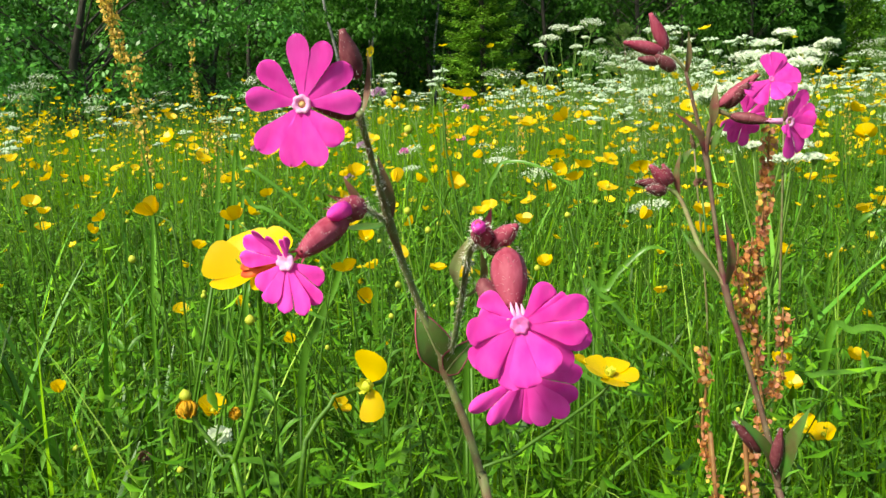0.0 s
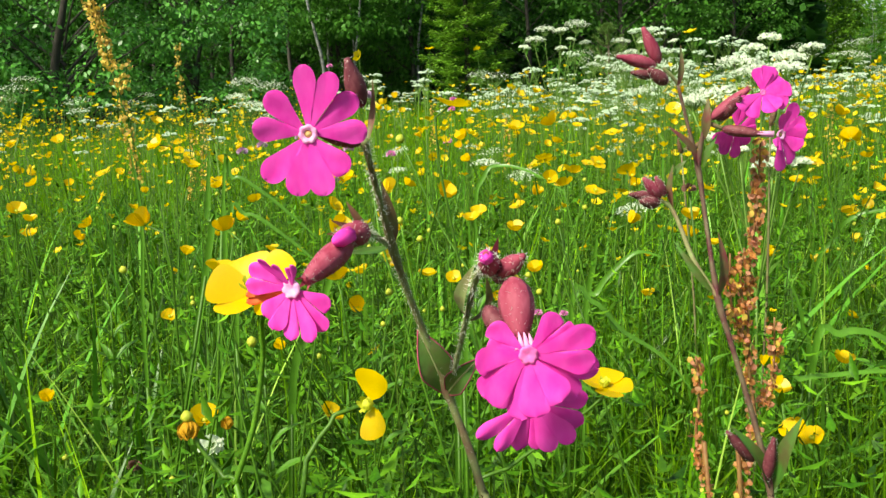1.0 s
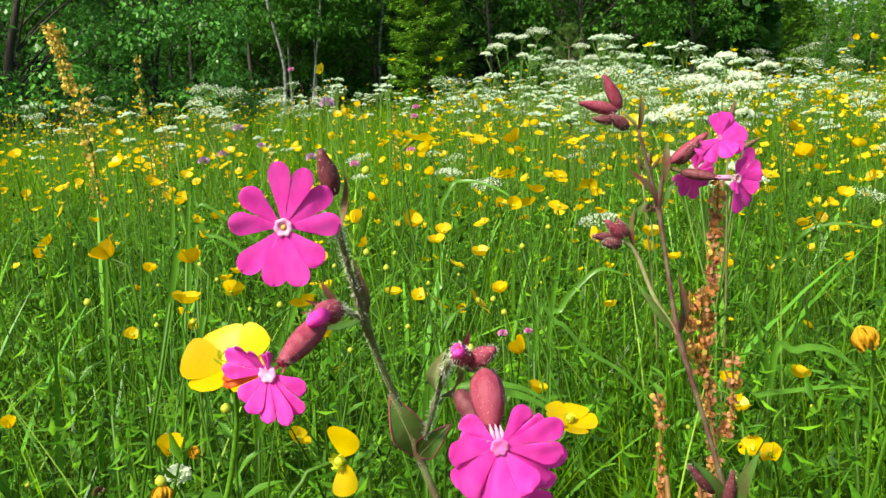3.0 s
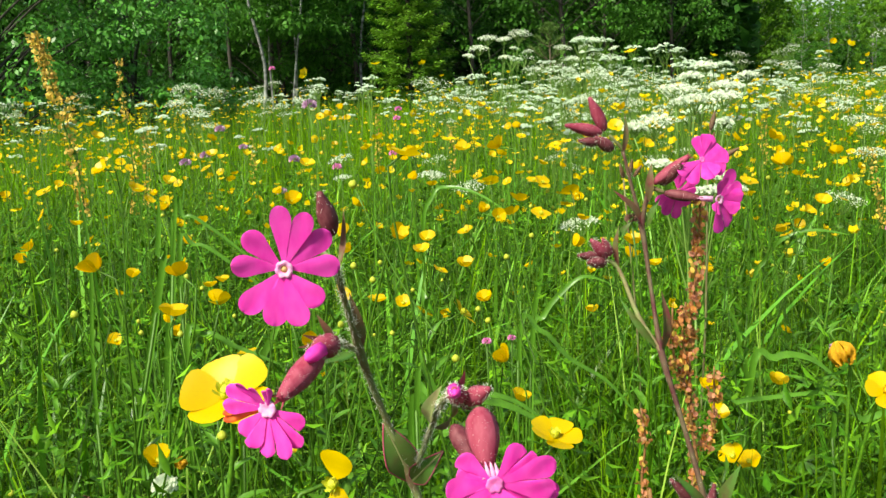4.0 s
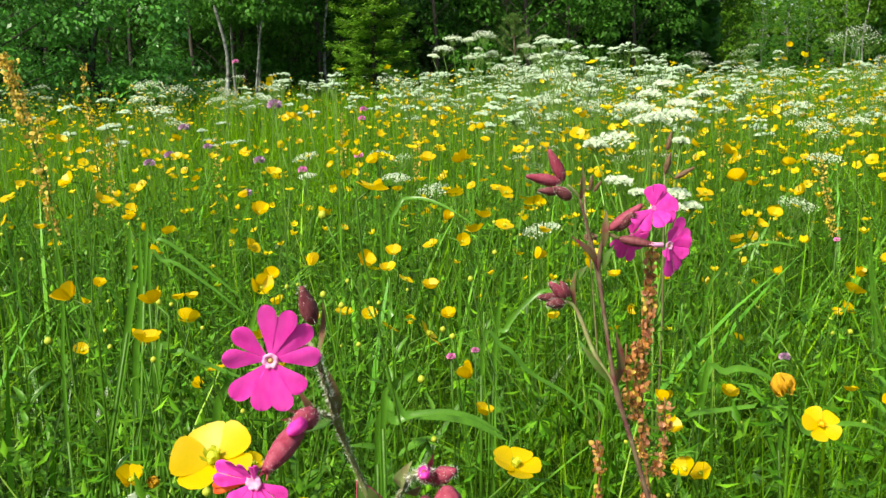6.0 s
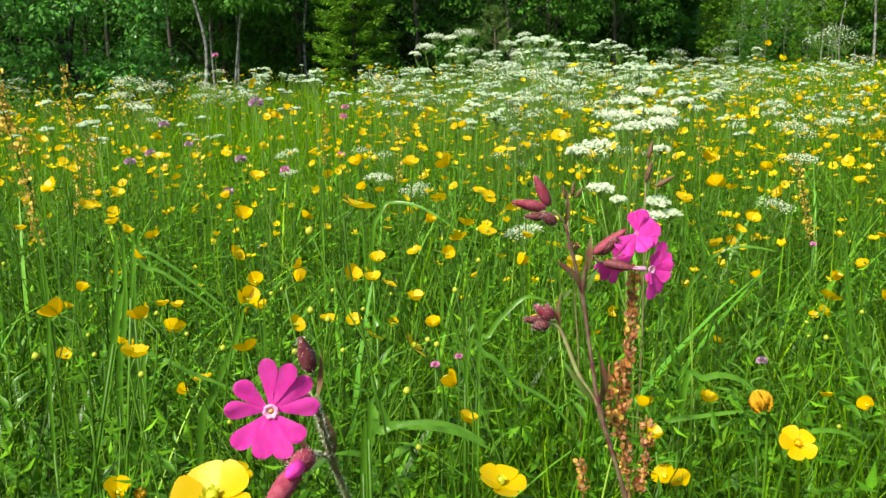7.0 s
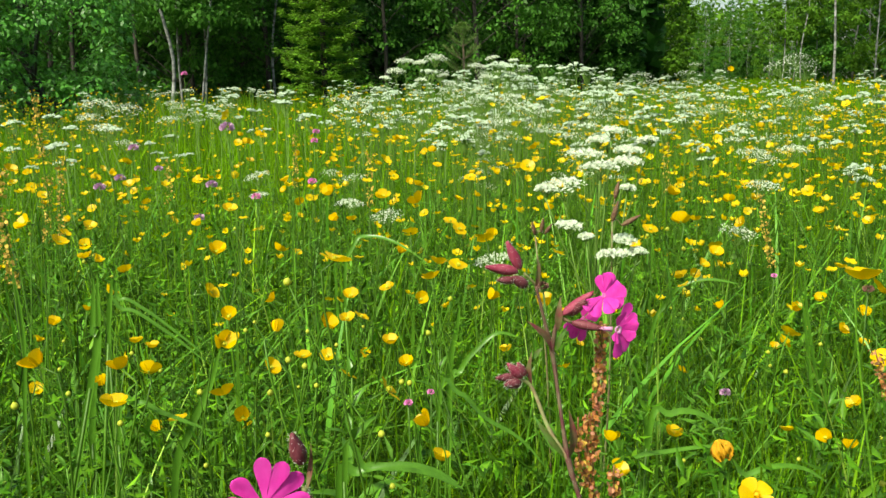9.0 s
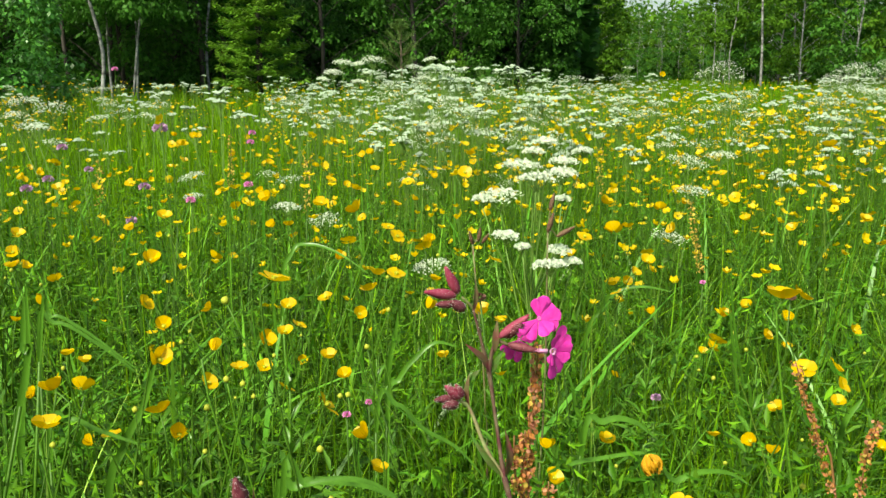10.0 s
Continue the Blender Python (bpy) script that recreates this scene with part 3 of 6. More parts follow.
def far_umbels():
    """White umbels beyond the near ones: thick in the middle and to the east, thin in the west."""
    g = np.random.default_rng(14)
    px, py, ph = [], [], []
    while len(px) < 1850:
        r = math.exp(g.uniform(math.log(2.2), math.log(28)))
        a = g.uniform(-36, 50)
        dens = 0.06 + 0.9 * math.exp(-((a - 13) / 13) ** 2) + (0.8 if a > 33 else 0) + (0.05 if a < -8 else 0)
        dens *= min(1.0, (r / 4.0) ** 1.5)
        if g.uniform() < dens:
            tall = 0.09 * math.exp(-((a - 12) / 9) ** 2) * g.uniform(0, 1)
            h0 = min(0.80, max(0.40, g.normal(0.57, 0.06))) + tall
            for _ in range(int(g.integers(2, 7))):
                px.append(r * math.sin(math.radians(a)) + g.normal(0, 0.07))
                py.append(r * math.cos(math.radians(a)) + g.normal(0, 0.07))
                ph.append(h0 + g.normal(0, 0.04))
    x, y, h = np.array(px), np.array(py), np.array(ph)
    n = len(x)
    d = np.hypot(x, y)
    r = g.uniform(0.018, 0.040, n)
    m, k = 12, 3
    ang = g.uniform(0, 2 * np.pi, (n, m))
    rad = np.sqrt(g.uniform(0, 1, (n, m))) * r[:, None]
    cx, cy = x[:, None] + np.cos(ang) * rad, y[:, None] + np.sin(ang) * rad
    cz = h[:, None] - 0.30 * rad ** 2 / r[:, None] + g.normal(0, 0.0015, (n, m))
    hr = g.uniform(0.0070, 0.0108, (n, m)) * np.clip(d / 9, 1, 1.5)[:, None]
    w6 = (np.arange(6) * np.pi / 3)[None, None, :] + g.uniform(0, 1, (n, m))[..., None]
    rim = hr[..., None] * g.uniform(0.75, 1.2, (n, m, 6))
    dome = np.stack([cx[..., None] + np.cos(w6) * rim, cy[..., None] + np.sin(w6) * rim, cz[..., None] - 0.0012 + g.normal(0, 0.0013, (n, m, 6))], -1)
    crest = np.stack([cx, cy, cz + 0.45 * hr], -1)[:, :, None, :]
    v0 = np.concatenate([crest, dome], 2).reshape(-1, 3)
    q0 = (np.arange(n * m)[:, None, None] * 7 + np.array([[0, 1, 2, 3], [0, 3, 4, 5], [0, 5, 6, 1]])[None]).reshape(-1, 4)
    fa = g.uniform(0, 2 * np.pi, (n, m, k))
    fr = np.sqrt(g.uniform(0, 1, (n, m, k))) * 0.0080
    fx, fy = cx[..., None] + np.cos(fa) * fr, cy[..., None] + np.sin(fa) * fr
    fz = cz[..., None] + 0.004 - fr * 0.7 + g.normal(0, 0.001, (n, m, k))
    s = g.uniform(0.0013, 0.0025, (n, m, k)) * np.clip(d / 5.5, 1, 2.0)[:, None, None]
    c = np.stack([fx, fy, fz], -1)
    u = g.normal(0, 0.7, (n, m, k))
    w = g.normal(0.25, 0.7, (n, m, k))
    A = np.stack([s, np.zeros_like(s), s * u], -1)
    B = np.stack([np.zeros_like(s), s, s * w], -1)
    v1 = np.stack([c - A - B, c + A - B, c + A + B, c - A + B], -2).reshape(-1, 3)
    q1 = np.concatenate([np.arange(len(v1)).reshape(-1, 4), q0 + len(v1)])
    v1 = np.concatenate([v1, v0])
    root = np.stack([x, y, h - 0.05 - r * 0.4], -1)
    tip = np.stack([cx, cy, cz], -1)
    o = np.zeros(3)
    o[0] = 0.0006
    rr = np.repeat(root[:, None], m, 1)
    v2 = np.stack([rr - o, rr + o, tip + o, tip - o], -2).reshape(-1, 3)
    q2 = np.arange(len(v2)).reshape(-1, 4) + len(v1)
    foot = np.stack([x + g.normal(0, 0.05, n), y + g.normal(0, 0.05, n), np.zeros(n)], -1)
    o[0] = 0.0013
    v3 = np.stack([foot - o, foot + o, root + o, root - o], -2).reshape(-1, 3)
    q3 = np.arange(len(v3)).reshape(-1, 4) + len(v1) + len(v2)
    slots = np.concatenate([np.zeros(len(q1)), np.ones(len(q2) + len(q3))])
    stuff("far_cow_parsley", mesh_np("far_cow_parsley", np.concatenate([v1, v2, v3]), np.concatenate([q1, q2, q3]), [M_WHITE_FAR, M_UMBEL_STEM], slots),
          "drifts of white cow parsley in the meadow", "flowers")


far_umbels()

# ---- trees ----
def leaf_cloud(centres, radii, per, size, gen, flat=0.55):
    """Leaves scattered in flattened clumps; they hang outward and down, as arrays."""
    c = np.repeat(np.asarray(centres), per, 0)
    r = np.repeat(np.asarray(radii), per)
    n = len(c)
    d = gen.normal(0, 1, (n, 3))
    d /= np.linalg.norm(d, axis=1)[:, None]
    p = c + d * (r * gen.uniform(0.2, 1.0, n) ** 0.6)[:, None] * np.array([1, 1, flat])
    p[:, 2] -= 0.35 * (d[:, 0] ** 2 + d[:, 1] ** 2) * r * flat
    nor = d + np.array([0, 0, 0.8]) + gen.normal(0, 0.45, (n, 3))
    nor /= np.linalg.norm(nor, axis=1)[:, None]
    down = np.array([0, 0, -1.0]) + gen.normal(0, 0.6, (n, 3))
    along = down - nor * (down * nor).sum(1)[:, None]
    along /= np.linalg.norm(along, axis=1)[:, None]
    side = np.cross(along, nor)
    s = (size * gen.uniform(0.6, 1.3, n))[:, None]
    v = np.stack([p, p + (along * 0.8 - side * 0.48 - nor * 0.06) * s, p + (along * 1.7 - nor * 0.2) * s, p + (along * 0.8 + side * 0.48 - nor * 0.06) * s], 1)
    return v.reshape(-1, 3), np.arange(n * 4).reshape(-1, 4)


def broadleaf(base, height, spread, low, clumps, per, size, leaf, bark, seed, label, trunk=0.1, lean=0.0, group="forest edge", clump=(0.16, 0.34), shell=0.05):
    """A tree with a tapered trunk, limbs and a crown of leaf clumps from the height low up to the top."""
    g = np.random.default_rng(seed)
    x, y = base
    t = thing("tree", (x, y, 0), label, "tree", group)
    top = Vector((x + lean * height, y, height * 0.94))
    pts = [Vector((x, y, -0.1))]
    for u in (0.15, 0.35, 0.6, 0.8):
        pts.append(Vector((x + lean * height * u + g.normal(0, 0.10), y + g.normal(0, 0.07), height * 0.94 * u)))
    pts.append(top)
    part("trunk", tube(Geo(), pts, trunk, trunk * 0.15, 9), bark, t)
    cs, rs = [], []
    limbs = Geo()
    for k in range(clumps):
        u = g.uniform(0, 1) ** 1.5
        z = low + (height - low) * u
        prof = math.sin(math.pi * min(1, 0.26 + 0.74 * u)) ** 0.7
        a, rr = g.uniform(0, 2 * math.pi), spread * prof * math.sqrt(g.uniform(shell, 1))
        c = Vector((x + lean * z + rr * math.cos(a), y + rr * math.sin(a), z))
        cs.append(c)
        rs.append(g.uniform(*clump) * spread)
        if k % 3 == 0 and (low < 2 or z > low + 1.5):
            s = Vector((x + lean * z * 0.8, y, max(0.2, z - 0.45 * rr - 0.3)))
            tube(limbs, [s, s.lerp(c, 0.5) + Vector((0, 0, 0.08)), c], trunk * 0.25, trunk * 0.05, 5, steps=2)
    tagged(part("branchwork", limbs, bark, t), kind="stuff")
    v, q = leaf_cloud([tuple(c) for c in cs], rs, per, size, g)
    crown = new("crown", mesh_np("crown", v - np.array([x, y, 0]), q, [leaf]))
    crown.parent = t
    return t


def spruce(base, height, spread, leaf, seed, label, rows=26):
    """A conifer with whorls of drooping boughs."""
    g = np.random.default_rng(seed)
    x, y = base
    t = thing("conifer", (x, y, 0), label, "tree", "forest edge")
    part("trunk", tube(Geo(), [(x, y, -0.1), (x, y, height * 0.5), (x, y, height)], 0.008 * height, 0.01, 8), M_BARK_DARK, t)
    limbs = Geo()
    vs = []
    for j in range(rows):
        u = j / (rows - 1)
        z = 0.15 + (height - 0.3) * u
        reach = spread * (1 - u) ** 0.75 * (1.0 if j % 3 else 0.82) + 0.06
        for k in range(7):
            a = 2 * math.pi * (k + 0.5 * (j % 2)) / 7 + g.normal(0, 0.2)
            ln = reach * g.uniform(0.75, 1.1)
            d = Vector((math.cos(a), math.sin(a), 0))
            p0, p1 = Vector((x, y, z)), Vector((x, y, z)) + d * ln + Vector((0, 0, 0.05 * ln))
            mid = p0.lerp(p1, 0.55) + Vector((0, 0, -0.10 * ln))
            tube(limbs, [p0, mid, p1], 0.010, 0.003, 4, steps=2)
            n = int(70 + 150 * ln)
            s = g.uniform(0.1, 1, n) ** 0.8
            c = np.array(p0)[None] * (1 - s)[:, None] + np.array(p1)[None] * s[:, None]
            c[:, 2] -= 0.10 * ln * np.sin(np.pi * s)
            side = g.normal(0, 0.24, n) * ln * (1.1 - s)
            c[:, 0] += -math.sin(a) * side
            c[:, 1] += math.cos(a) * side
            c[:, 2] += g.normal(-0.02, 0.035, n)
            f = a + np.sign(side) * 0.7 + g.normal(0, 0.3, n)
            l = g.uniform(0.05, 0.11, n)
            w = g.uniform(0.011, 0.024, n)
            dx = np.stack([np.cos(f) * l, np.sin(f) * l, g.normal(-0.005, 0.02, n)], -1)
            wx = np.stack([-np.sin(f) * w, np.cos(f) * w, g.normal(0, 0.006, n)], -1)
            vs.append(np.stack([c - wx, c + wx, c + dx + wx * 0.4, c + dx - wx * 0.4], 1).reshape(-1, 3))
    tagged(part("branchwork", limbs, M_BARK_DARK, t), kind="stuff")
    v = np.concatenate(vs) - np.array([x, y, 0])
    ob = new("needle_cover", mesh_np("needle_cover", v, np.arange(len(v)).reshape(-1, 4), [leaf]))
    ob.parent = t
    return t


def far_woods():
    """The depth of the wood behind the first trees."""
    g = np.random.default_rng(70)
    vs = {M_LEAF_DARK: [], M_LEAF_MID: [], M_LEAF_BIRCH: []}
    for mat, n, a0, a1, r0, r1, top, size in ((M_LEAF_DARK, 40000, -48, 20, 30.5, 33, 5.5, 0.17), (M_LEAF_DARK, 20000, -48, 21, 34, 38, 9.0, 0.42), (M_LEAF_MID, 9000, 16, 22.6, 52, 62, 9.0, 0.20),
                                              (M_LEAF_MID, 30000, 29.5, 58, 62, 74, 11.0, 0.32), (M_LEAF_BIRCH, 11000, 21, 30.5, 92, 102, 9.6, 0.30), (M_LEAF_MID, 7000, 21, 31, 84, 90, 3.4, 0.30)):
        x, y = wedge(n, r0, r1, a0, a1, g)
        ridge = 0.80 + 0.10 * np.sin(x * 0.9) + 0.08 * np.sin(x * 2.3 + 1)
        z = top * g.uniform(0, 1, n) * ridge
        R = turned(n, 0.9, g)
        s = size * g.uniform(0.6, 1.3, n)
        t = np.array([[0, -1, 0], [-0.55, 0, 0.1], [0, 1, -0.1], [0.55, 0, 0.1]])
        vs[mat].append((np.einsum("nij,kj->nki", R, t) * s[:, None, None] + np.stack([x, y, z], -1)[:, None, :]).reshape(-1, 3))
    for mat, label in ((M_LEAF_DARK, "deep dark green foliage of the wood"), (M_LEAF_MID, "green foliage of the far wood"), (M_LEAF_BIRCH, "light yellow-green foliage of distant birches")):
        v = np.concatenate(vs[mat])
        stuff("far_woods", mesh_np("far_woods", v, np.arange(len(v)).reshape(-1, 4), [mat]), label, "forest")


far_woods()


def young_pine(base, height, seed, label):
    """A young pine: a bare slim trunk and upswept branches tufted with needles near its top."""
    g = np.random.default_rng(seed)
    x, y = base
    t = thing("conifer", (x, y, 0), label, "tree", "forest edge")
    part("trunk", tube(Geo(), [(x, y, -0.1), (x + 0.03, y, height * 0.5), (x, y, height)], 0.045, 0.012, 8), M_BARK_PINE, t)
    limbs, vs = Geo(), []
    for z, reach in ((0.42, 0.40), (0.58, 0.46), (0.74, 0.36), (0.88, 0.20), (0.97, 0.06)):
        for k in range(6):
            a = 1.05 * k + z * 9 + g.normal(0, 0.2)
            p0 = Vector((x, y, height * z))
            p1 = p0 + Vector((math.cos(a) * reach, math.sin(a) * reach, reach * 0.75))
            mid = p0.lerp(p1, 0.55) - Vector((0, 0, 0.10 * reach))
            tube(limbs, [p0, mid, p1], 0.012, 0.005, 5, steps=2)
            n = 150
            s = g.uniform(0.25, 1.0, n)
            c = np.array(p0)[None] * ((1 - s) ** 2)[:, None] + 2 * np.array(mid)[None] * (s * (1 - s))[:, None] + np.array(p1)[None] * (s ** 2)[:, None]
            d = g.normal(0, 1, (n, 3)) + np.array([math.cos(a), math.sin(a), 1.4])
            d = d / np.linalg.norm(d, axis=1)[:, None] * g.uniform(0.06, 0.12, n)[:, None]
            w = np.cross(d, g.normal(0, 1, (n, 3)))
            w = w / np.linalg.norm(w, axis=1)[:, None] * 0.006
            vs.append(np.stack([c - w, c + w, c + d + w * 0.5, c + d - w * 0.5], 1).reshape(-1, 3))
    tagged(part("branchwork", limbs, M_BARK_PINE, t), kind="stuff")
    v = np.concatenate(vs) - np.array([x, y, 0])
    ob = new("needle_cover", mesh_np("needle_cover", v, np.arange(len(v)).reshape(-1, 4), [M_NEEDLE_PINE]))
    ob.parent = t
    return t


def forest():
    def spot(bearing, distance):
        return distance * math.sin(radians(bearing)), distance * math.cos(radians(bearing))

    # leafy thicket at the western edge, nearest to the meadow
    edge = "dense leafy green thicket at the meadow's edge"
    broadleaf(spot(-18.0, 14.0), 4.0, 1.50, 0.0, 170, 110, 0.046, M_LEAF_THICKET, M_BARK_DARK, 21, edge, 0.08, clump=(0.15, 0.30), shell=0.35)
    broadleaf(spot(-25.5, 13.2), 3.7, 1.75, 0.0, 170, 110, 0.046, M_LEAF_THICKET, M_BARK_DARK, 22, edge, 0.09, clump=(0.13, 0.26), shell=0.35)
    broadleaf(spot(-34.0, 13.0), 3.5, 2.1, 0.1, 150, 100, 0.050, M_LEAF_THICKET, M_BARK_DARK, 24, edge, 0.10, clump=(0.13, 0.26), shell=0.3)
    broadleaf(spot(-13.6, 15.2), 1.15, 0.55, 0.05, 46, 60, 0.045, M_LEAF_MID, M_BARK_DARK, 23, "low green shrub beside the thicket", 0.03)
    # birches with pale trunks
    birch = "birch with a pale bare lower trunk"
    for i, (x, y, h, r, ln) in enumerate(((-3.66, 20.0, 9, 0.047, -0.02), (-3.72, 22.0, 12, 0.030, 0.008), (-3.17, 22.0, 13, 0.030, -0.004),
                                          (-3.15, 21.0, 11, 0.032, 0.12), (-1.6, 24.0, 12, 0.04, 0.0), (-6.4, 23.0, 12, 0.07, 0.01),
                                          (-4.72, 22.5, 12, 0.06, 0.0))):
        broadleaf((x, y), h, 1.7, 2.2, 90, 60, 0.07, M_LEAF_MID, M_BARK_BIRCH if i < 5 else M_BARK_DARK, 30 + i, birch if i < 5 else "slim dark-barked forest tree", r, ln)
    spruce((-0.2, 18.0), 8.2, 1.02, M_NEEDLE, 41, "young light green conifer at the forest edge", 34)
    young_pine(spot(8.4, 22.0), 2.05, 43, "young pine with upswept branches at the forest edge")
    broadleaf(spot(12.0, 21.5), 1.35, 0.42, 0.1, 40, 50, 0.05, M_LEAF_BIRCH, M_BARK_DARK, 44, "small light green bush at the forest edge", 0.02)
    broadleaf(spot(14.2, 22.5), 0.95, 0.5, 0.1, 40, 50, 0.05, M_LEAF_MID, M_BARK_DARK, 45, "low green bush at the forest edge", 0.02)
    # dark wall of the wood
    g = np.random.default_rng(50)
    dark = "dark green forest tree with foliage to the ground"
    protos = [broadleaf((0, 60 + i), 10.5, 2.4, 0.3, 130, 62, 0.075, (M_LEAF_DARK, M_LEAF_MID, M_LEAF_MID)[i], M_BARK_DARK, 51 + i, dark, 0.07, clump=(0.13, 0.27), shell=0.25) for i in range(3)]
    for i, p in enumerate(protos):
        p.location = (-13 + 9.5 * i, 27.5, 0)
    k = 0
    for row, (y0, step) in enumerate(((24.6, 2.2), (28.0, 2.5))):
        x = -24 + row
        while x < 9.3 + row:
            k += 1
            m = pose(x + g.normal(0, 0.4), y0 + g.normal(0, 0.6) + max(0, x - 3) * 0.45, 0, 0, 0, g.uniform(0, 360))
            s = g.uniform(0.85, 1.15)
            copy_thing(protos[2 if x > 3.5 else k % 3], m @ Matrix.Diagonal((s, s, s, 1)))
            x += step * g.uniform(0.8, 1.2)
    # lighter birches and mixed trees to the east, farther off
    east = "light green birch at the far meadow edge"
    bp = [broadleaf((0, 70 + i), 12, 2.0, 1.0, 150, 46, 0.10, M_LEAF_BIRCH if i else M_LEAF_MID, M_BARK_BIRCH, 61 + i, east, 0.045, clump=(0.12, 0.26), shell=0.2) for i in range(2)]
    bp[0].location, bp[1].location = (*spot(36.4, 36.0), 0), (*spot(33.4, 44.0), 0)
    tall = "birch with a tall pale trunk at the far meadow edge"
    for i, (b, d, low, r) in enumerate(((31.2, 38.0, 2.9, 0.058), (29.4, 46.0, 2.6, 0.035), (28.3, 52.0, 2.6, 0.035), (30.2, 50.0, 2.6, 0.035), (28.9, 55.0, 2.6, 0.035))):
        broadleaf(spot(b, d), 13, 1.5, low, 90, 46, 0.10, M_LEAF_BIRCH, M_BARK_BIRCH, 64 + i, tall, r, clump=(0.12, 0.26))
    for i in range(42):
        u = (i * 0.618) % 1
        if i % 3 == 0:
            b, d, s = 21.6 + 8.6 * u, 76 + g.uniform(-5, 10), g.uniform(0.50, 0.62)
        elif i % 6 == 1:
            b, d, s = 19.2 + 2.2 * u, 46 + g.uniform(-3, 6), g.uniform(0.9, 1.1)
        else:
            b, d, s = 30.6 + 24 * u, 48 + g.uniform(-5, 8), g.uniform(0.95, 1.25)
        copy_thing(bp[i % 2], pose(*spot(b, d), 0, 0, 0, g.uniform(0, 360)) @ Matrix.Diagonal((s, s, s, 1)))


forest()

# ---- campions ----
def campion_petal(geo, m, mid, half, left, right, width, cup, rnd):
    """One petal cleft into two rounded lobes: mid is its bearing, half the bearing of each lobe from it, left and right their lengths."""
    ns, nv = 8, 14
    ph, curl = rnd.uniform(0, 6), rnd.uniform(-0.10, 0.10)
    c, s0 = math.cos(mid), math.sin(mid)
    for sign, length in ((1, left), (-1, right)):
        ang = sign * (half + 0.05)
        dx, dy = -math.sin(ang), math.cos(ang)
        v = []
        for j in range(nv + 1):
            u = 1 - (1 - j / nv) ** 1.7
            w = 1.04 * width * (0.24 + 0.76 * min(1, u / 0.70) ** 1.1)
            if u > 0.72:
                w *= math.sqrt(max(0.0, 1 - ((u - 0.72) / 0.28) ** 2.4))
            for i in range(ns + 1):
                s = -1 + 2 * i / ns
                notch = 1 - 0.035 * math.exp(-((s - 0.3 * math.sin(ph)) / 0.25) ** 2) * u ** 6
                y = dy * u * length * notch - dx * s * w
                x = dx * u * length * notch + dy * s * w
                if x * -sign < 0:
                    x *= 0.02
                r = math.hypot(x, y)
                z = cup * r ** 1.7 + 0.03 * r * math.sin(2.0 * s + ph) - 0.03 * s * s * u + curl * u ** 3 + 0.010 * math.sin(9 * u + 3 * s + ph) * u
                y += 0.09
                v.append(m @ Vector((x * s0 + y * c, -x * c + y * s0, z)))
        geo.add(v, [(j * (ns + 1) + i, j * (ns + 1) + i + 1, (j + 1) * (ns + 1) + i + 1, (j + 1) * (ns + 1) + i) for j in range(nv) for i in range(ns)])
    return geo


def campion_flower(plant, centre, normal, radius, petals, seed=0, pale=1.0, throat=True):
    """An open flower: a pale crown at the throat and cleft petals, each (bearing, half angle, lengths of both lobes, lobe width, tilt)."""
    rnd = random.Random(seed)
    n = Vector(normal).normalized()
    up = (Vector((0, 0, 1)) - n * n.z).normalized()
    side = up.cross(n)
    m = Matrix.Translation(centre) @ Matrix((side, up, n)).transposed().to_4x4() @ Matrix.Diagonal((radius, radius, radius, 1))
    crown = Geo()
    k0 = 20
    v = []
    for u, r, z in ((0, 0.08, -0.06), (1, 0.13, 0.03), (2, 0.16, 0.05), (3, 0.15, 0.075), (4, 0.105, 0.07), (5, 0.065 if throat else 0.0, 0.03)):
        for k in range(k0):
            a = 2 * math.pi * k / k0
            jag = (0.012 if k % 3 else -0.02) * (u in (2, 3))
            v.append(m @ (Vector(((r + jag * 0.5) * math.cos(a), (r + jag * 0.5) * math.sin(a), z + jag)) * pale))
    crown.add(v, [(u * k0 + k, u * k0 + (k + 1) % k0, (u + 1) * k0 + (k + 1) % k0, (u + 1) * k0 + k) for u in range(5) for k in range(k0)])
    fl = part("flower", crown, M_PALE if pale > 0.85 else M_CROWN, plant, "pale pink crown of an open campion flower")
    if throat:
        part("throat", lathe(Geo(), m @ Vector((0, 0, -0.06)), m @ Vector((0, 0, 0.05)), ((0, 0.05 * radius), (0.6, 0.075 * radius), (1, 0.02 * radius)), 10), M_THROAT, fl)
    for k, (mid, half, left, right, width, tilt) in enumerate(petals):
        t = m @ Matrix.Translation((0, 0, 0.012 * (k % 3))) @ Matrix.Rotation(radians(tilt), 4, Vector((math.sin(radians(mid)), -math.cos(radians(mid)), 0)))
        part("petal", campion_petal(Geo(), t, radians(mid), radians(half), left, right, width, rnd.uniform(-0.03, 0.09), rnd), M_PINK, fl)
    return fl


CALYX = ((0, 0.25), (0.06, 0.55), (0.2, 0.88), (0.4, 1.0), (0.6, 0.95), (0.8, 0.74), (0.92, 0.55), (1.0, 0.42))


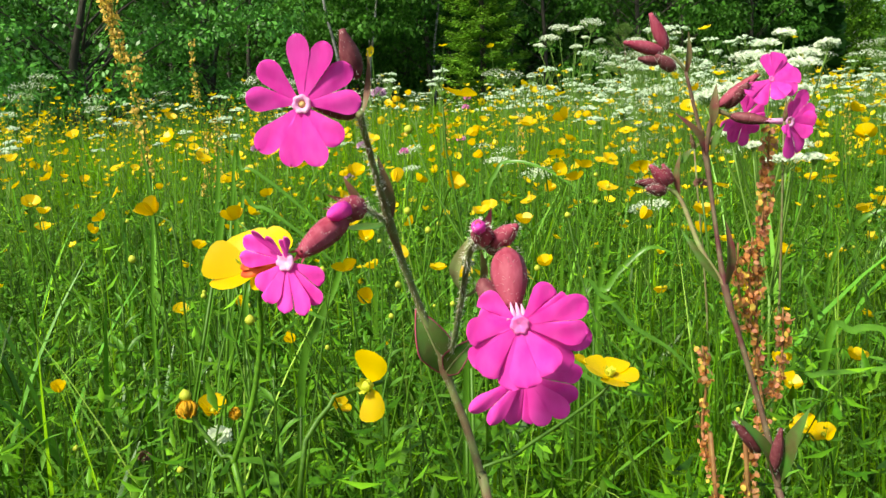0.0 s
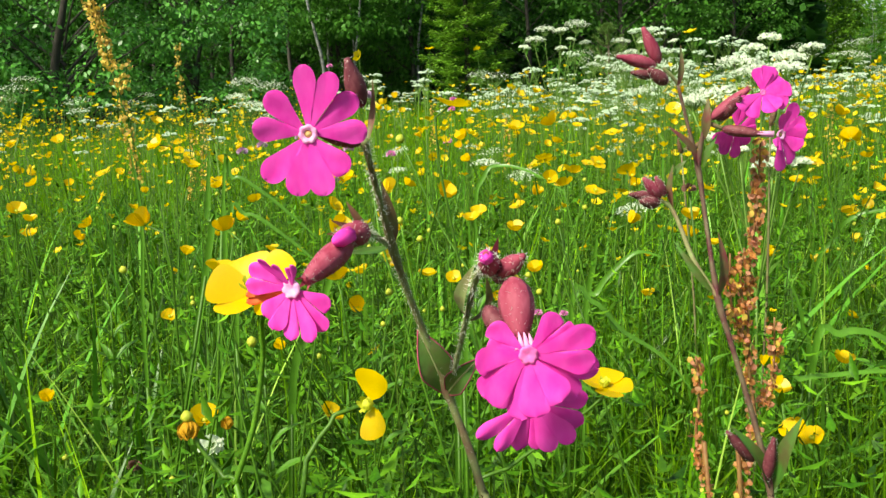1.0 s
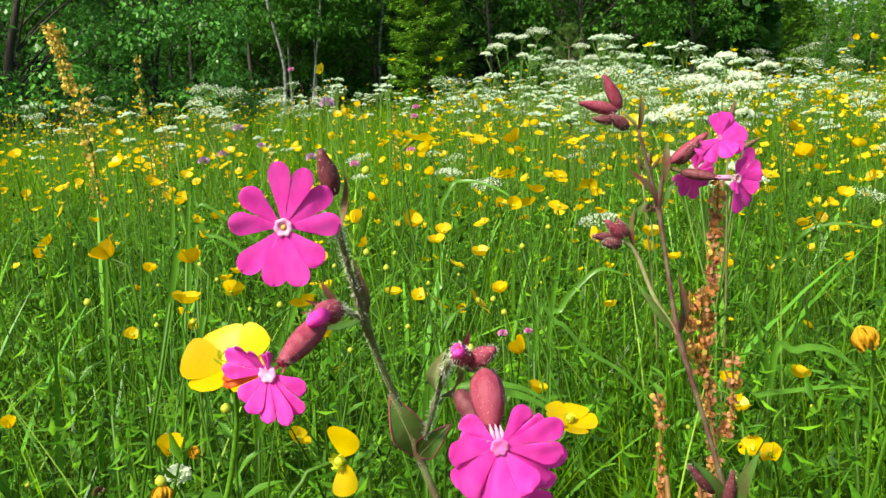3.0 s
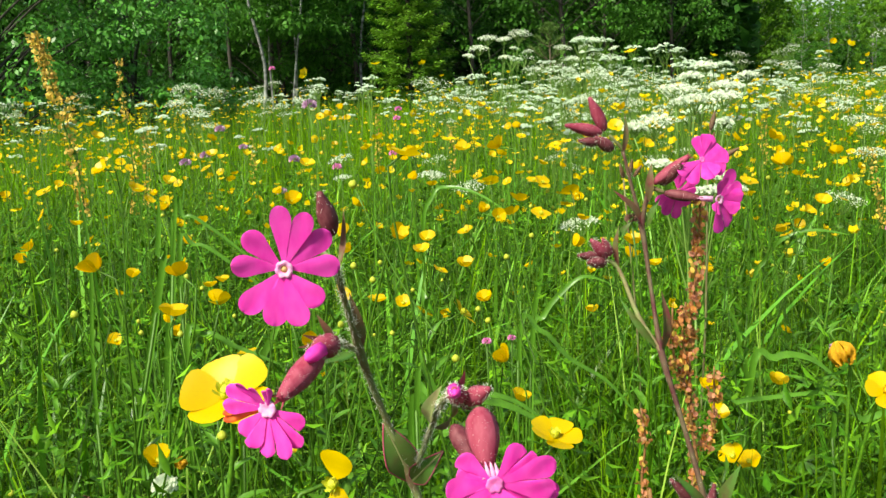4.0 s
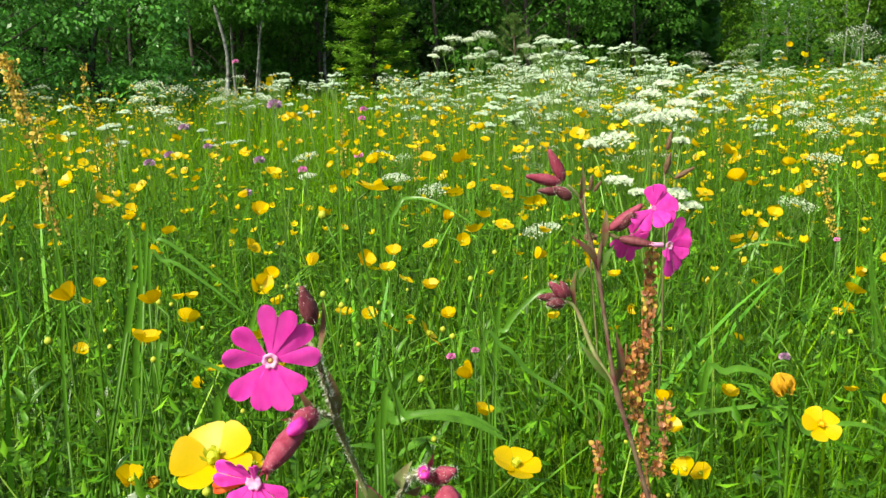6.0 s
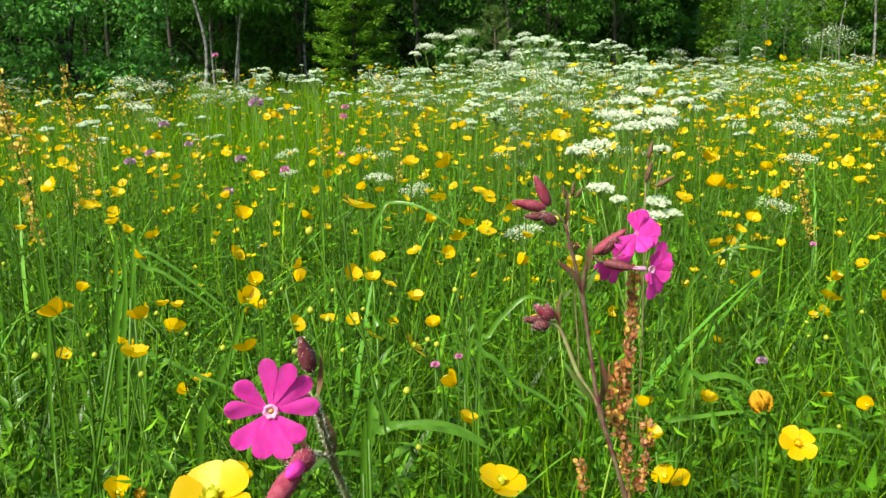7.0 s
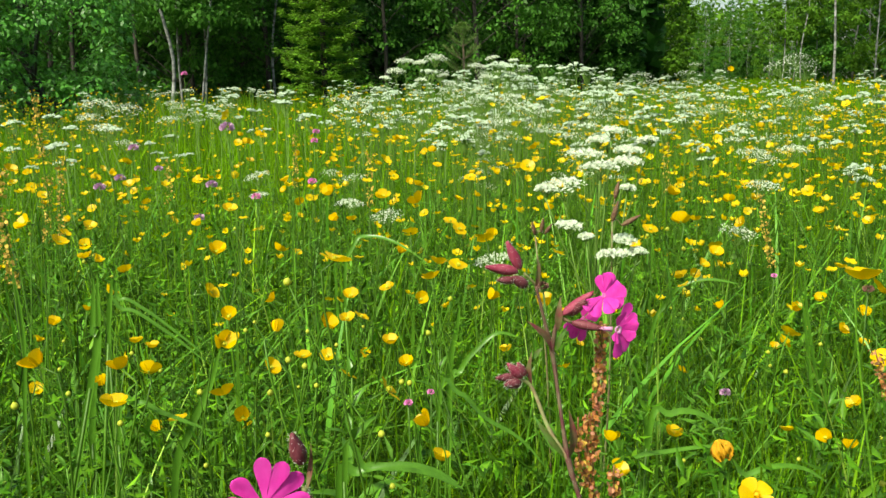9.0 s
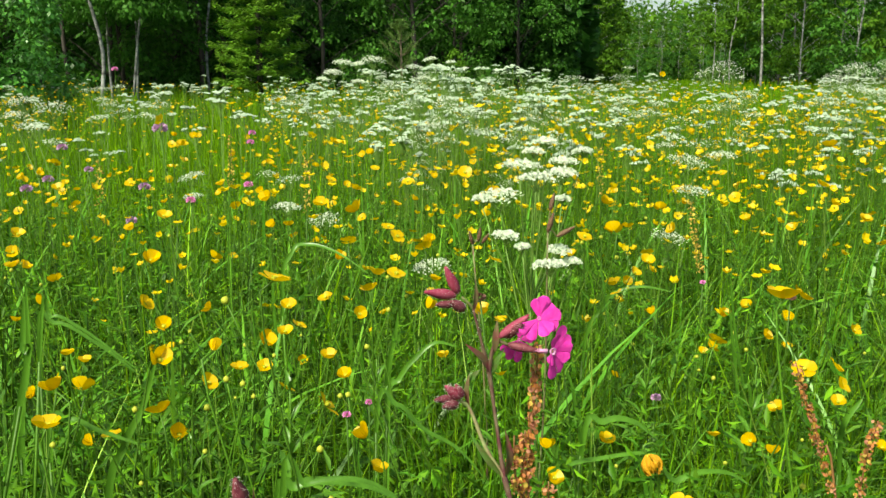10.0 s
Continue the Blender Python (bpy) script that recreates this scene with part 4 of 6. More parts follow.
def calyx(plant, a, b, r, mat, name="calyx", label="", closed=False, seed=0):
    """A ribbed, hairy seed cup from a to b; closed ones taper to a point."""
    prof = [(u, k * r * (1 if not closed or u < 0.5 else (1 - (u - 0.5) * 0.75))) for u, k in CALYX]
    ob = part(name, lathe(Geo(), a, b, prof, 20, 0.085), mat, plant, label)
    line = [Vector(a).lerp(Vector(b), u) for u, _ in CALYX]
    part("hairs", hairs(Geo(), line, lambda u: r * (0.25 + 0.75 * math.sin(math.pi * min(1, 0.15 + 0.8 * u))), int(20 + 60000 * r), min(0.0012, r * 0.36), seed), M_HAIR, ob)
    if not closed:
        g = Geo()
        m = facing(b, Vector(b) - Vector(a))
        for k in range(5):
            w = 2 * math.pi * k / 5
            q = [m @ Vector((r * 0.42 * math.cos(w + e), r * 0.42 * math.sin(w + e), -0.0003)) for e in (-0.5, 0.5)]
            tip = m @ Vector((r * 0.75 * math.cos(w), r * 0.75 * math.sin(w), r * 0.7))
            g.add([q[0], q[1], tip], [(0, 1, 2)])
        part("calyx_rim", g, mat, ob)
    return ob


def edged_leaf(plant, base, tip, width, up, arch, fold, label=""):
    """An ovate campion leaf with a raised maroon margin and a pale midrib."""
    g = blade_leaf(Geo(), base, tip, width, up, 0.42, arch, fold, 10)
    leaf = part("leaf", g, M_CAMP_LEAF, plant, label)
    n = len(g.v) // 5
    for col, name, mat, r in ((0, "leaf_edge", M_CALYX, 0.00022), (4, "leaf_edge", M_CALYX, 0.00022), (2, "midrib", M_CAMP_STEM_GREEN, 0.00028)):
        part(name, tube(Geo(), [g.v[i * 5 + col] for i in range(n)], r, r, 5, steps=1), mat, leaf)


def campion_near():
    base = Vector((0.055, 0.20, 0))
    p = thing("red_campion", base, "red campion with hairy maroon stem and bright magenta flowers", "wildflower", "red campions")
    main = [base, (0.040, 0.205, 0.25), (-0.0015, 0.2150, 0.4807), (-0.0039, 0.2180, 0.4921), (-0.0083, 0.2210, 0.5092), (-0.0126, 0.2230, 0.5215), (-0.0143, 0.2230, 0.5272), (-0.0193, 0.2210, 0.5429),
            (-0.0234, 0.2160, 0.5579), (-0.0257, 0.2100, 0.5697), (-0.0272, 0.2000, 0.5830), (-0.0278, 0.1900, 0.5934), (-0.0281, 0.1860, 0.5978)]
    st = part("stem", tube(Geo(), main, 0.0014, 0.00065, 9, (0.50, 0.75, 1.0)), M_CAMP_STEM, p)
    part("hairs", hairs(Geo(), smooth(main[2:]), 0.0008, 1100, 0.0015, 1), M_HAIR, st)
    side = [(-0.0135, 0.2230, 0.5272), (-0.0104, 0.2100, 0.5412), (-0.0071, 0.1900, 0.5575), (-0.0046, 0.1720, 0.5698), (-0.0024, 0.1660, 0.5731)]
    sb = part("side_stem", tube(Geo(), side, 0.0008, 0.0006, 8, (0.75,)), M_CAMP_STEM_GREEN, p, "pale green hairy side stem")
    part("hairs", hairs(Geo(), smooth(side), 0.0007, 400, 0.0014, 2), M_HAIR, sb)
    tw = [(-0.0257, 0.2100, 0.5697), (-0.0286, 0.2060, 0.5728), (-0.0309, 0.2020, 0.5751)]
    tb = part("pedicel", tube(Geo(), tw, 0.0008, 0.0007, 7), M_CAMP_STEM_GREEN, p)
    part("hairs", hairs(Geo(), smooth(tw), 0.0007, 160, 0.0010, 3), M_HAIR, tb)
    # leaf pairs and bracts
    edged_leaf(p, (-0.0143, 0.2240, 0.5257), (-0.0212, 0.2215, 0.5450), 0.0098, (0.30, -1, 0), 0.10, 0.3, "ovate dark green leaf edged with maroon")
    edged_leaf(p, (-0.0141, 0.2230, 0.5261), (-0.0049, 0.2140, 0.5390), 0.0062, (-0.35, -1, 0.1), 0.14, 0.35)
    part("bract", blade_leaf(Geo(), (-0.0256, 0.2100, 0.5696), (-0.0271, 0.2040, 0.5873), 0.0038, (0.5, -0.8, 0.1), 0.3, 0.06, 0.35), M_CAMP_BRACT, p)
    part("bract", blade_leaf(Geo(), (-0.0263, 0.2100, 0.5699), (-0.0368, 0.1990, 0.5709), 0.0034, (0, -0.5, 0.8), 0.35, -0.06, 0.3), M_CAMP_LEAF, p)
    part("bract", blade_leaf(Geo(), (-0.0276, 0.1860, 0.5969), (-0.0257, 0.1870, 0.6111), 0.0018, (-0.5, -0.8, 0), 0.35, -0.10, 0.4), M_CAMP_BRACT, p)
    part("bract", blade_leaf(Geo(), (-0.0283, 0.1860, 0.5972), (-0.0329, 0.1900, 0.6028), 0.0024, (0.5, -0.8, 0), 0.35, -0.08, 0.4), M_CAMP_BRACT, p)
    part("bract", blade_leaf(Geo(), (-0.0070, 0.1920, 0.5550), (-0.0049, 0.1760, 0.5715), 0.0045, (-0.7, -0.6, 0), 0.4, 0.10, 0.4), M_CAMP_STEM_GREEN, p)
    part("bract", blade_leaf(Geo(), (-0.0070, 0.1920, 0.5550), (-0.0027, 0.1760, 0.5690), 0.0040, (0.7, -0.6, 0), 0.4, 0.10, 0.4), M_CAMP_BRACT, p)
    part("bract", blade_leaf(Geo(), (-0.0029, 0.1660, 0.5726), (0.0000, 0.1630, 0.5793), 0.0022, (0.5, -0.8, 0), 0.35, 0.05, 0.3), M_CALYX, p)
    # flower that faces the path, with its cup behind it, and the bud above
    calyx(p, (-0.0289, 0.1880, 0.5974), (-0.0366, 0.1800, 0.6000), 0.0018, M_CALYX_DARK, seed=4)
    campion_flower(p, (-0.0378, 0.1740, 0.6002), (0.05, -1, 0.03), 0.0122, (
        (77, 11.5, 1.06, 1.02, 0.185, 6), (18, 17, 0.95, 0.90, 0.20, -4), (-62, 14, 0.82, 0.98, 0.215, 5), (-121, 15, 0.98, 1.00, 0.215, 2), (152, 19, 0.84, 0.86, 0.20, 8)), 1)
    calyx(p, (-0.0283, 0.1870, 0.6050), (-0.0305, 0.1840, 0.6154), 0.0022, M_CALYX_DARK, "bud", "closed dark maroon hairy bud", True, 5)
    # second flower, tilted, with a bud of its own
    calyx(p, (-0.0339, 0.1970, 0.5742), (-0.0424, 0.1830, 0.5677), 0.0029, M_CALYX, seed=6)
    campion_flower(p, (-0.0446, 0.1790, 0.5669), (-0.22, -0.95, 0.10), 0.0114, (
        (164, 10, 0.84, 0.86, 0.17, 12), (122, 3, 0.80, 0.55, 0.07, 30), (78, 4, 0.42, 0.52, 0.08, 30), (-40, 11, 0.72, 0.94, 0.20, -4), (-80, 10, 1.0, 0.90, 0.19, 2), (-126, 10, 0.78, 0.68, 0.19, 6)), 2, 1.15, False)
    # Lobe coloured as light seen through the overlap with the buttercup.
    part("petal_lobe", campion_petal(Geo(), Matrix.Translation((-0.0452, 0.1815, 0.5660)) @ Matrix.Rotation(radians(90), 4, "X") @ Matrix.Scale(0.0106, 4), radians(188), radians(2), 0.92, 0.90, 0.105, 0.0, random.Random(5)), M_OVERLAP_LIGHT, p, "petal lobe coloured orange-red for light through overlapping petals")
    calyx(p, (-0.0307, 0.2010, 0.5755), (-0.0361, 0.1910, 0.5756), 0.0030, M_CALYX, "bud", "maroon bud opening to a pink tip", True, 7)
    part("bud_tip", lathe(Geo(), (-0.0335, 0.1930, 0.5761), (-0.0368, 0.1880, 0.5751), ((0, 0.0019), (0.5, 0.0020), (0.85, 0.0012), (1, 0.0003)), 12, 0.06), M_PINK, p, "furled pink petals")
    for k, (a, b) in enumerate((((-0.0313, 0.2020, 0.5745), (-0.0382, 0.1950, 0.5793)), ((-0.0313, 0.2020, 0.5759), (-0.0351, 0.2000, 0.5830)), ((-0.0313, 0.2020, 0.5745), (-0.0396, 0.1960, 0.5759)))):
        part("bract", blade_leaf(Geo(), a, b, 0.0020, (0, -1, 0.3), 0.3, 0.06, 0.3, 6), M_CAMP_BRACT, p)
    # hanging pair of flowers on the side stem
    calyx(p, (0.0025, 0.1620, 0.5714), (0.0035, 0.1560, 0.5612), 0.0033, M_CALYX, label="rosy ribbed hairy cup", seed=8)
    campion_flower(p, (0.0046, 0.1520, 0.5591), (0.05, -1, 0.02), 0.0133, (
        (34, 10, 0.62, 0.70, 0.19, -12), (3, 12, 0.90, 0.86, 0.19, 4), (-31, 12, 1.0, 0.94, 0.19, -6), (-70, 13, 0.72, 0.80, 0.23, 16), (-114, 14, 0.84, 0.78, 0.22, 4), (-155, 15, 0.80, 0.66, 0.21, -6), (158, 12, 0.50, 0.58, 0.18, -16)), 3, 0.85, False)
    for a in (-0.5, -0.16, 0.18, 0.5):
        part("claw", lathe(Geo(), (0.0035 + 0.0030 * a, 0.1545, 0.5628 - 0.001 * abs(a)), (0.0042 + 0.0030 * a, 0.1530, 0.5596), ((0, 0.0001), (0.4, 0.0004), (1, 0.0007)), 8), M_PALE, p, "whitish petal base at the mouth of the cup")
    calyx(p, (-0.0028, 0.1740, 0.5628), (0.0016, 0.1680, 0.5564), 0.0022, M_CALYX_DARK, seed=9)
    campion_flower(p, (0.0058, 0.1660, 0.5447), (0.02, -1, -0.02), 0.0116, (
        (-138, 9, 1.0, 1.08, 0.15, 10), (-95, 9, 0.88, 0.92, 0.17, -4), (-58, 11, 0.92, 0.86, 0.19, 4), (-17, 12, 0.94, 0.98, 0.20, -6), (70, 14, 0.7, 0.7, 0.2, 8)), 4, 0.6, False)
    calyx(p, (-0.0015, 0.1660, 0.5722), (-0.0026, 0.1580, 0.5771), 0.0021, M_CALYX, "bud", "round maroon bud seen end on", True, 10)
    part("bud_tip", lathe(Geo(), (-0.0025, 0.1605, 0.5760), (-0.0024, 0.1570, 0.5763), ((0, 0.0015), (0.6, 0.0013), (1, 0.0002)), 12, 0.05), M_PINK, p)
    calyx(p, (0.0000, 0.1660, 0.5714), (0.0047, 0.1600, 0.5761), 0.0020, M_CALYX, "bud", "small pointed maroon bud", True, 11)
    calyx(p, (-0.0007, 0.1680, 0.5699), (0.0024, 0.1630, 0.5737), 0.0018, M_CALYX_DARK, "bud", "", True, 12)
    part("pedicel", tube(Geo(), [(-0.0043, 0.1720, 0.5704), (-0.0011, 0.1670, 0.5709), (0.0025, 0.1620, 0.5712)], 0.0007, 0.0007, 6), M_CAMP_STEM_GREEN, p)


campion_near()


def campion_far():
    base = Vector((0.195, 0.345, 0))
    p = thing("red_campion", base, "red campion with maroon buds and side-facing magenta flowers", "wildflower", "red campions")
    main = [base, (0.172, 0.35, 0.22), (0.1241, 0.3550, 0.4097), (0.1211, 0.3580, 0.4210), (0.1189, 0.3600, 0.4365), (0.1128, 0.3620, 0.4618), (0.1042, 0.3640, 0.4920), (0.0979, 0.3660, 0.5148),
            (0.0946, 0.3720, 0.5430), (0.0913, 0.3760, 0.5708), (0.0865, 0.3760, 0.5902), (0.0821, 0.3750, 0.6069)]
    st = part("stem", tube(Geo(), main, 0.0017, 0.0007, 8, (0.36, 0.63, 0.82)), M_CAMP_STEM_DARK, p)
    part("hairs", hairs(Geo(), smooth(main[2:]), 0.0013, 700, 0.0012, 21), M_HAIR, st)
    rb = [(0.0913, 0.3760, 0.5708), (0.0923, 0.3740, 0.5829), (0.0945, 0.3720, 0.5911)]
    part("side_stem", tube(Geo(), rb, 0.0012, 0.0010, 7), M_CAMP_STEM_DARK, p)
    lb = [(0.0974, 0.3660, 0.5155), (0.0883, 0.3700, 0.5311), (0.0823, 0.3740, 0.5480), (0.0790, 0.3750, 0.5542), (0.0743, 0.3730, 0.5577)]
    part("side_stem", tube(Geo(), lb, 0.0012, 0.0008, 7, (0.8,)), M_CAMP_STEM_GREEN, p)
    part("pedicel", tube(Geo(), [(0.0821, 0.3750, 0.6069), (0.0795, 0.3740, 0.6100), (0.0758, 0.3730, 0.6136)], 0.0008, 0.0007, 6), M_CAMP_STEM_GREEN, p)
    part("pedicel", tube(Geo(), [(0.0945, 0.3720, 0.5899), (0.0971, 0.3710, 0.5887), (0.0999, 0.3710, 0.5874)], 0.0011, 0.0009, 6), M_CAMP_STEM, p)
    for a, b, w, u, mt in (
            ((0.0821, 0.3750, 0.6045), (0.0829, 0.3740, 0.6230), 0.0030, (0.3, -0.9, 0), M_CAMP_BRACT),
            ((0.0921, 0.3760, 0.5695), (0.0768, 0.3700, 0.5895), 0.0062, (0.6, -0.6, 0.5), M_CAMP_BRACT),
            ((0.0935, 0.3730, 0.5829), (0.0941, 0.3710, 0.6010), 0.0042, (-0.3, -0.9, 0), M_CAMP_BRACT),
            ((0.0981, 0.3660, 0.5143), (0.0965, 0.3620, 0.5444), 0.0060, (0.5, -0.8, 0), M_CAMP_BRACT),
            ((0.0967, 0.3660, 0.5156), (0.0796, 0.3700, 0.5401), 0.0036, (0.3, -0.6, -0.6), M_CAMP_LEAF),
            ((0.0805, 0.3750, 0.5529), (0.0799, 0.3720, 0.5731), 0.0042, (-0.8, -0.5, 0), M_CAMP_BRACT),
            ((0.0806, 0.3740, 0.5677), (0.0854, 0.3720, 0.5744), 0.0034, (-0.3, -0.6, 0.5), M_CAMP_LEAF),
            ((0.0935, 0.3760, 0.5707), (0.0991, 0.3740, 0.5850), 0.0036, (-0.5, -0.6, 0.3), M_CAMP_LEAF),
            ((0.1206, 0.3600, 0.4272), (0.0997, 0.3520, 0.4621), 0.0085, (0.5, -0.6, 0.5), M_CAMP_LEAF),
            ((0.1216, 0.3600, 0.4272), (0.1298, 0.3500, 0.4656), 0.0085, (-0.5, -0.6, 0.5), M_CAMP_LEAF)):
        part("leaf", blade_leaf(Geo(), a, b, w, u, 0.35, 0.08, 0.35, 7), mt, p)
    # top cluster of buds
    for k, (a, b, r, mt) in enumerate((
            ((0.0739, 0.3730, 0.6158), (0.0658, 0.3700, 0.6319), 0.0031, M_CALYX), ((0.0723, 0.3720, 0.6149), (0.0537, 0.3660, 0.6195), 0.0030, M_CALYX),
            ((0.0707, 0.3710, 0.6107), (0.0601, 0.3660, 0.6124), 0.0024, M_CALYX_DARK), ((0.0770, 0.3720, 0.6073), (0.0677, 0.3670, 0.6139), 0.0032, M_CALYX_DARK),
            ((0.0749, 0.3740, 0.5586), (0.0657, 0.3680, 0.5687), 0.0030, M_CALYX), ((0.0721, 0.3740, 0.5587), (0.0594, 0.3670, 0.5613), 0.0026, M_CALYX_DARK),
            ((0.0736, 0.3720, 0.5564), (0.0636, 0.3640, 0.5584), 0.0030, M_CALYX_DARK), ((0.0764, 0.3740, 0.5593), (0.0713, 0.3680, 0.5689), 0.0024, M_CALYX),
            ((0.1175, 0.3570, 0.4339), (0.1191, 0.3520, 0.4574), 0.0030, M_CALYX_DARK), ((0.1118, 0.3570, 0.4431), (0.0976, 0.3510, 0.4607), 0.0030, M_CALYX_DARK))):
        calyx(p, a, Vector(a).lerp(Vector(b), 0.92), r * 0.86, mt, "bud", "closed maroon campion bud", True, 30 + k)
    # two flowers turned east, one seen from behind
    calyx(p, (0.0950, 0.3710, 0.5915), (0.1090, 0.3660, 0.6035), 0.0024, M_CALYX, label="rosy ribbed hairy cup", seed=45)
    calyx(p, (0.0990, 0.3740, 0.5909), (0.1050, 0.3630, 0.6000), 0.0025, M_CALYX_DARK, seed=46)
    calyx(p, (0.0999, 0.3710, 0.5872), (0.1145, 0.3660, 0.5848), 0.0023, M_CALYX_DARK, seed=47)
    part("claw", lathe(Geo(), (0.1131, 0.3660, 0.5850), (0.1197, 0.3650, 0.5845), ((0, 0.0008), (1, 0.0012)), 10, 0.2), M_PALE, p)
    campion_flower(p, (0.1222, 0.3650, 0.5842), (0.42, -0.9, 0.05), 0.0138, (
        (94, 7, 0.62, 0.70, 0.14, 22), (38, 16, 1.0, 0.92, 0.25, -4), (-12, 15, 0.82, 0.74, 0.24, 8), (-74, 12, 0.94, 1.02, 0.27, 0), (-130, 10, 0.5, 0.5, 0.16, 26)), 5)
    campion_flower(p, (0.1152, 0.3670, 0.6018), (0.25, -0.9, 0.25), 0.0134, (
        (88, 10, 0.70, 0.76, 0.24, 6), (40, 15, 0.88, 0.84, 0.26, -4), (-12, 15, 0.90, 0.80, 0.27, 6), (-66, 15, 0.62, 0.66, 0.26, 14), (-140, 14, 0.84, 0.90, 0.25, -4)), 6, 0.6, False)
    campion_flower(p, (0.1085, 0.3800, 0.5868), (0.1, -0.95, -0.1), 0.0130, (
        (80, 12, 0.6, 0.6, 0.18, 5), (10, 12, 0.6, 0.6, 0.18, 5), (-62, 13, 0.66, 0.60, 0.17, 0), (-104, 13, 0.92, 0.88, 0.20, 5), (-142, 12, 0.74, 0.80, 0.19, 8)), 7, 0.5, False)


campion_far()


# ---- buttercups ----
def butter_petal(cup, wide=0.72):
    g = Geo()
    ns, nv = 8, 7
    for j in range(nv + 1):
        v = 1 - (1 - j / nv) ** 1.5
        for i in range(ns + 1):
            s = -1 + 2 * i / ns
            y = v * (1 - 0.05 * math.exp(-(s / 0.25) ** 2))
            x = s * max(0.03, wide * v ** 0.62 * math.sqrt(max(0.0, 1 - v ** 4.0)))
            lift = cup * (0.85 * y ** 1.5 + 0.10 * y) + 0.22 * x * x - 0.10 * y ** 4
            g.v.append((x, 0.08 + y * (1 - 0.30 * cup), lift))
    for j in range(nv):
        for i in range(ns):
            k = j * (ns + 1) + i
            g.f.append((k, k + 1, k + ns + 2, k + ns + 1))
    return mesh_of("petal", g, M_BUTTER)


BUTTER = [butter_petal(c) for c in (0.38, 0.75, 1.05, 1.45)]


def wilted_petal():
    """A shrivelled petal: pleated lengthwise, its edge ragged and its tip rolled in."""
    g = Geo()
    ns, nv = 10, 9
    for j in range(nv + 1):
        v = j / nv
        for i in range(ns + 1):
            s = -1 + 2 * i / ns
            x = s * (0.07 + 0.50 * v ** 0.8 * math.sqrt(max(0.06, 1 - v ** 3)))
            y = v * (1 - 0.10 * math.sin(5.3 * s + 0.8) * v)
            out = 0.40 * math.sin(2.7 * min(1, v * 1.05)) + 0.13 * math.sin(8.5 * s + 2.0 * v) * v + 0.05 * math.sin(17 * s - 6 * v) * v
            g.v.append((x, 0.08 + out, 1.05 * y - 0.10 * math.cos(6 * s) * v))
    for j in range(nv):
        for i in range(ns):
            k = j * (ns + 1) + i
            g.f.append((k, k + 1, k + ns + 2, k + ns + 1))
    return mesh_of("petal", g, M_WILT)


BUTTER += [wilted_petal(), butter_petal(0.30, 0.40), butter_petal(0.30, 0.66)]


def boss_mesh():
    g = Geo()
    lathe(g, (0, 0, -0.02), (0, 0, 0.42), ((0, 0.12), (0.3, 0.20), (0.7, 0.17), (1, 0.05)), 9, 0.12)
    for k in range(26):
        a, r = 2.4 * k, 0.16 + 0.16 * ((k * 7) % 10) / 10
        d = Vector((math.cos(a), math.sin(a), 0))
        s = Vector((-math.sin(a), math.cos(a), 0)) * 0.025
        b, t = d * 0.12, d * r + Vector((0, 0, 0.34 + 0.04 * (k % 3)))
        g.add([b - s, b + s, t + s * 1.8, t - s * 1.8], [(0, 1, 2, 3)])
    return mesh_of("flower_centre", g, M_BOSS)


BOSS = boss_mesh()
BOSS_GOLD = boss_mesh()
BOSS_GOLD.materials[0] = M_BOSS_GOLD


def bud_mesh():
    g = Geo()
    lathe(g, (0, 0, -0.5), (0, 0, 0.5), ((0, 0.12), (0.15, 0.36), (0.45, 0.5), (0.75, 0.38), (1, 0.08)), 10, 0.06)
    return mesh_of("bud", g, surface("buttercup_bud", (0.30, 0.40, 0.03), (0.45, 0.45, 0.03), 0.6, 1500, 0.3))


BUD = bud_mesh()
LABELS = ("yellow buttercup, wide open, on a thin green stem", "yellow cup-shaped buttercup on a thin green stem",
          "half-open yellow buttercup on a thin green stem", "almost closed yellow buttercup on a thin green stem", "wilted orange-yellow buttercup with shrunken petals",
          "yellow buttercup with five narrow spread petals and a green centre",
          "flat yellow buttercup with five overlapping petals and golden stamens")


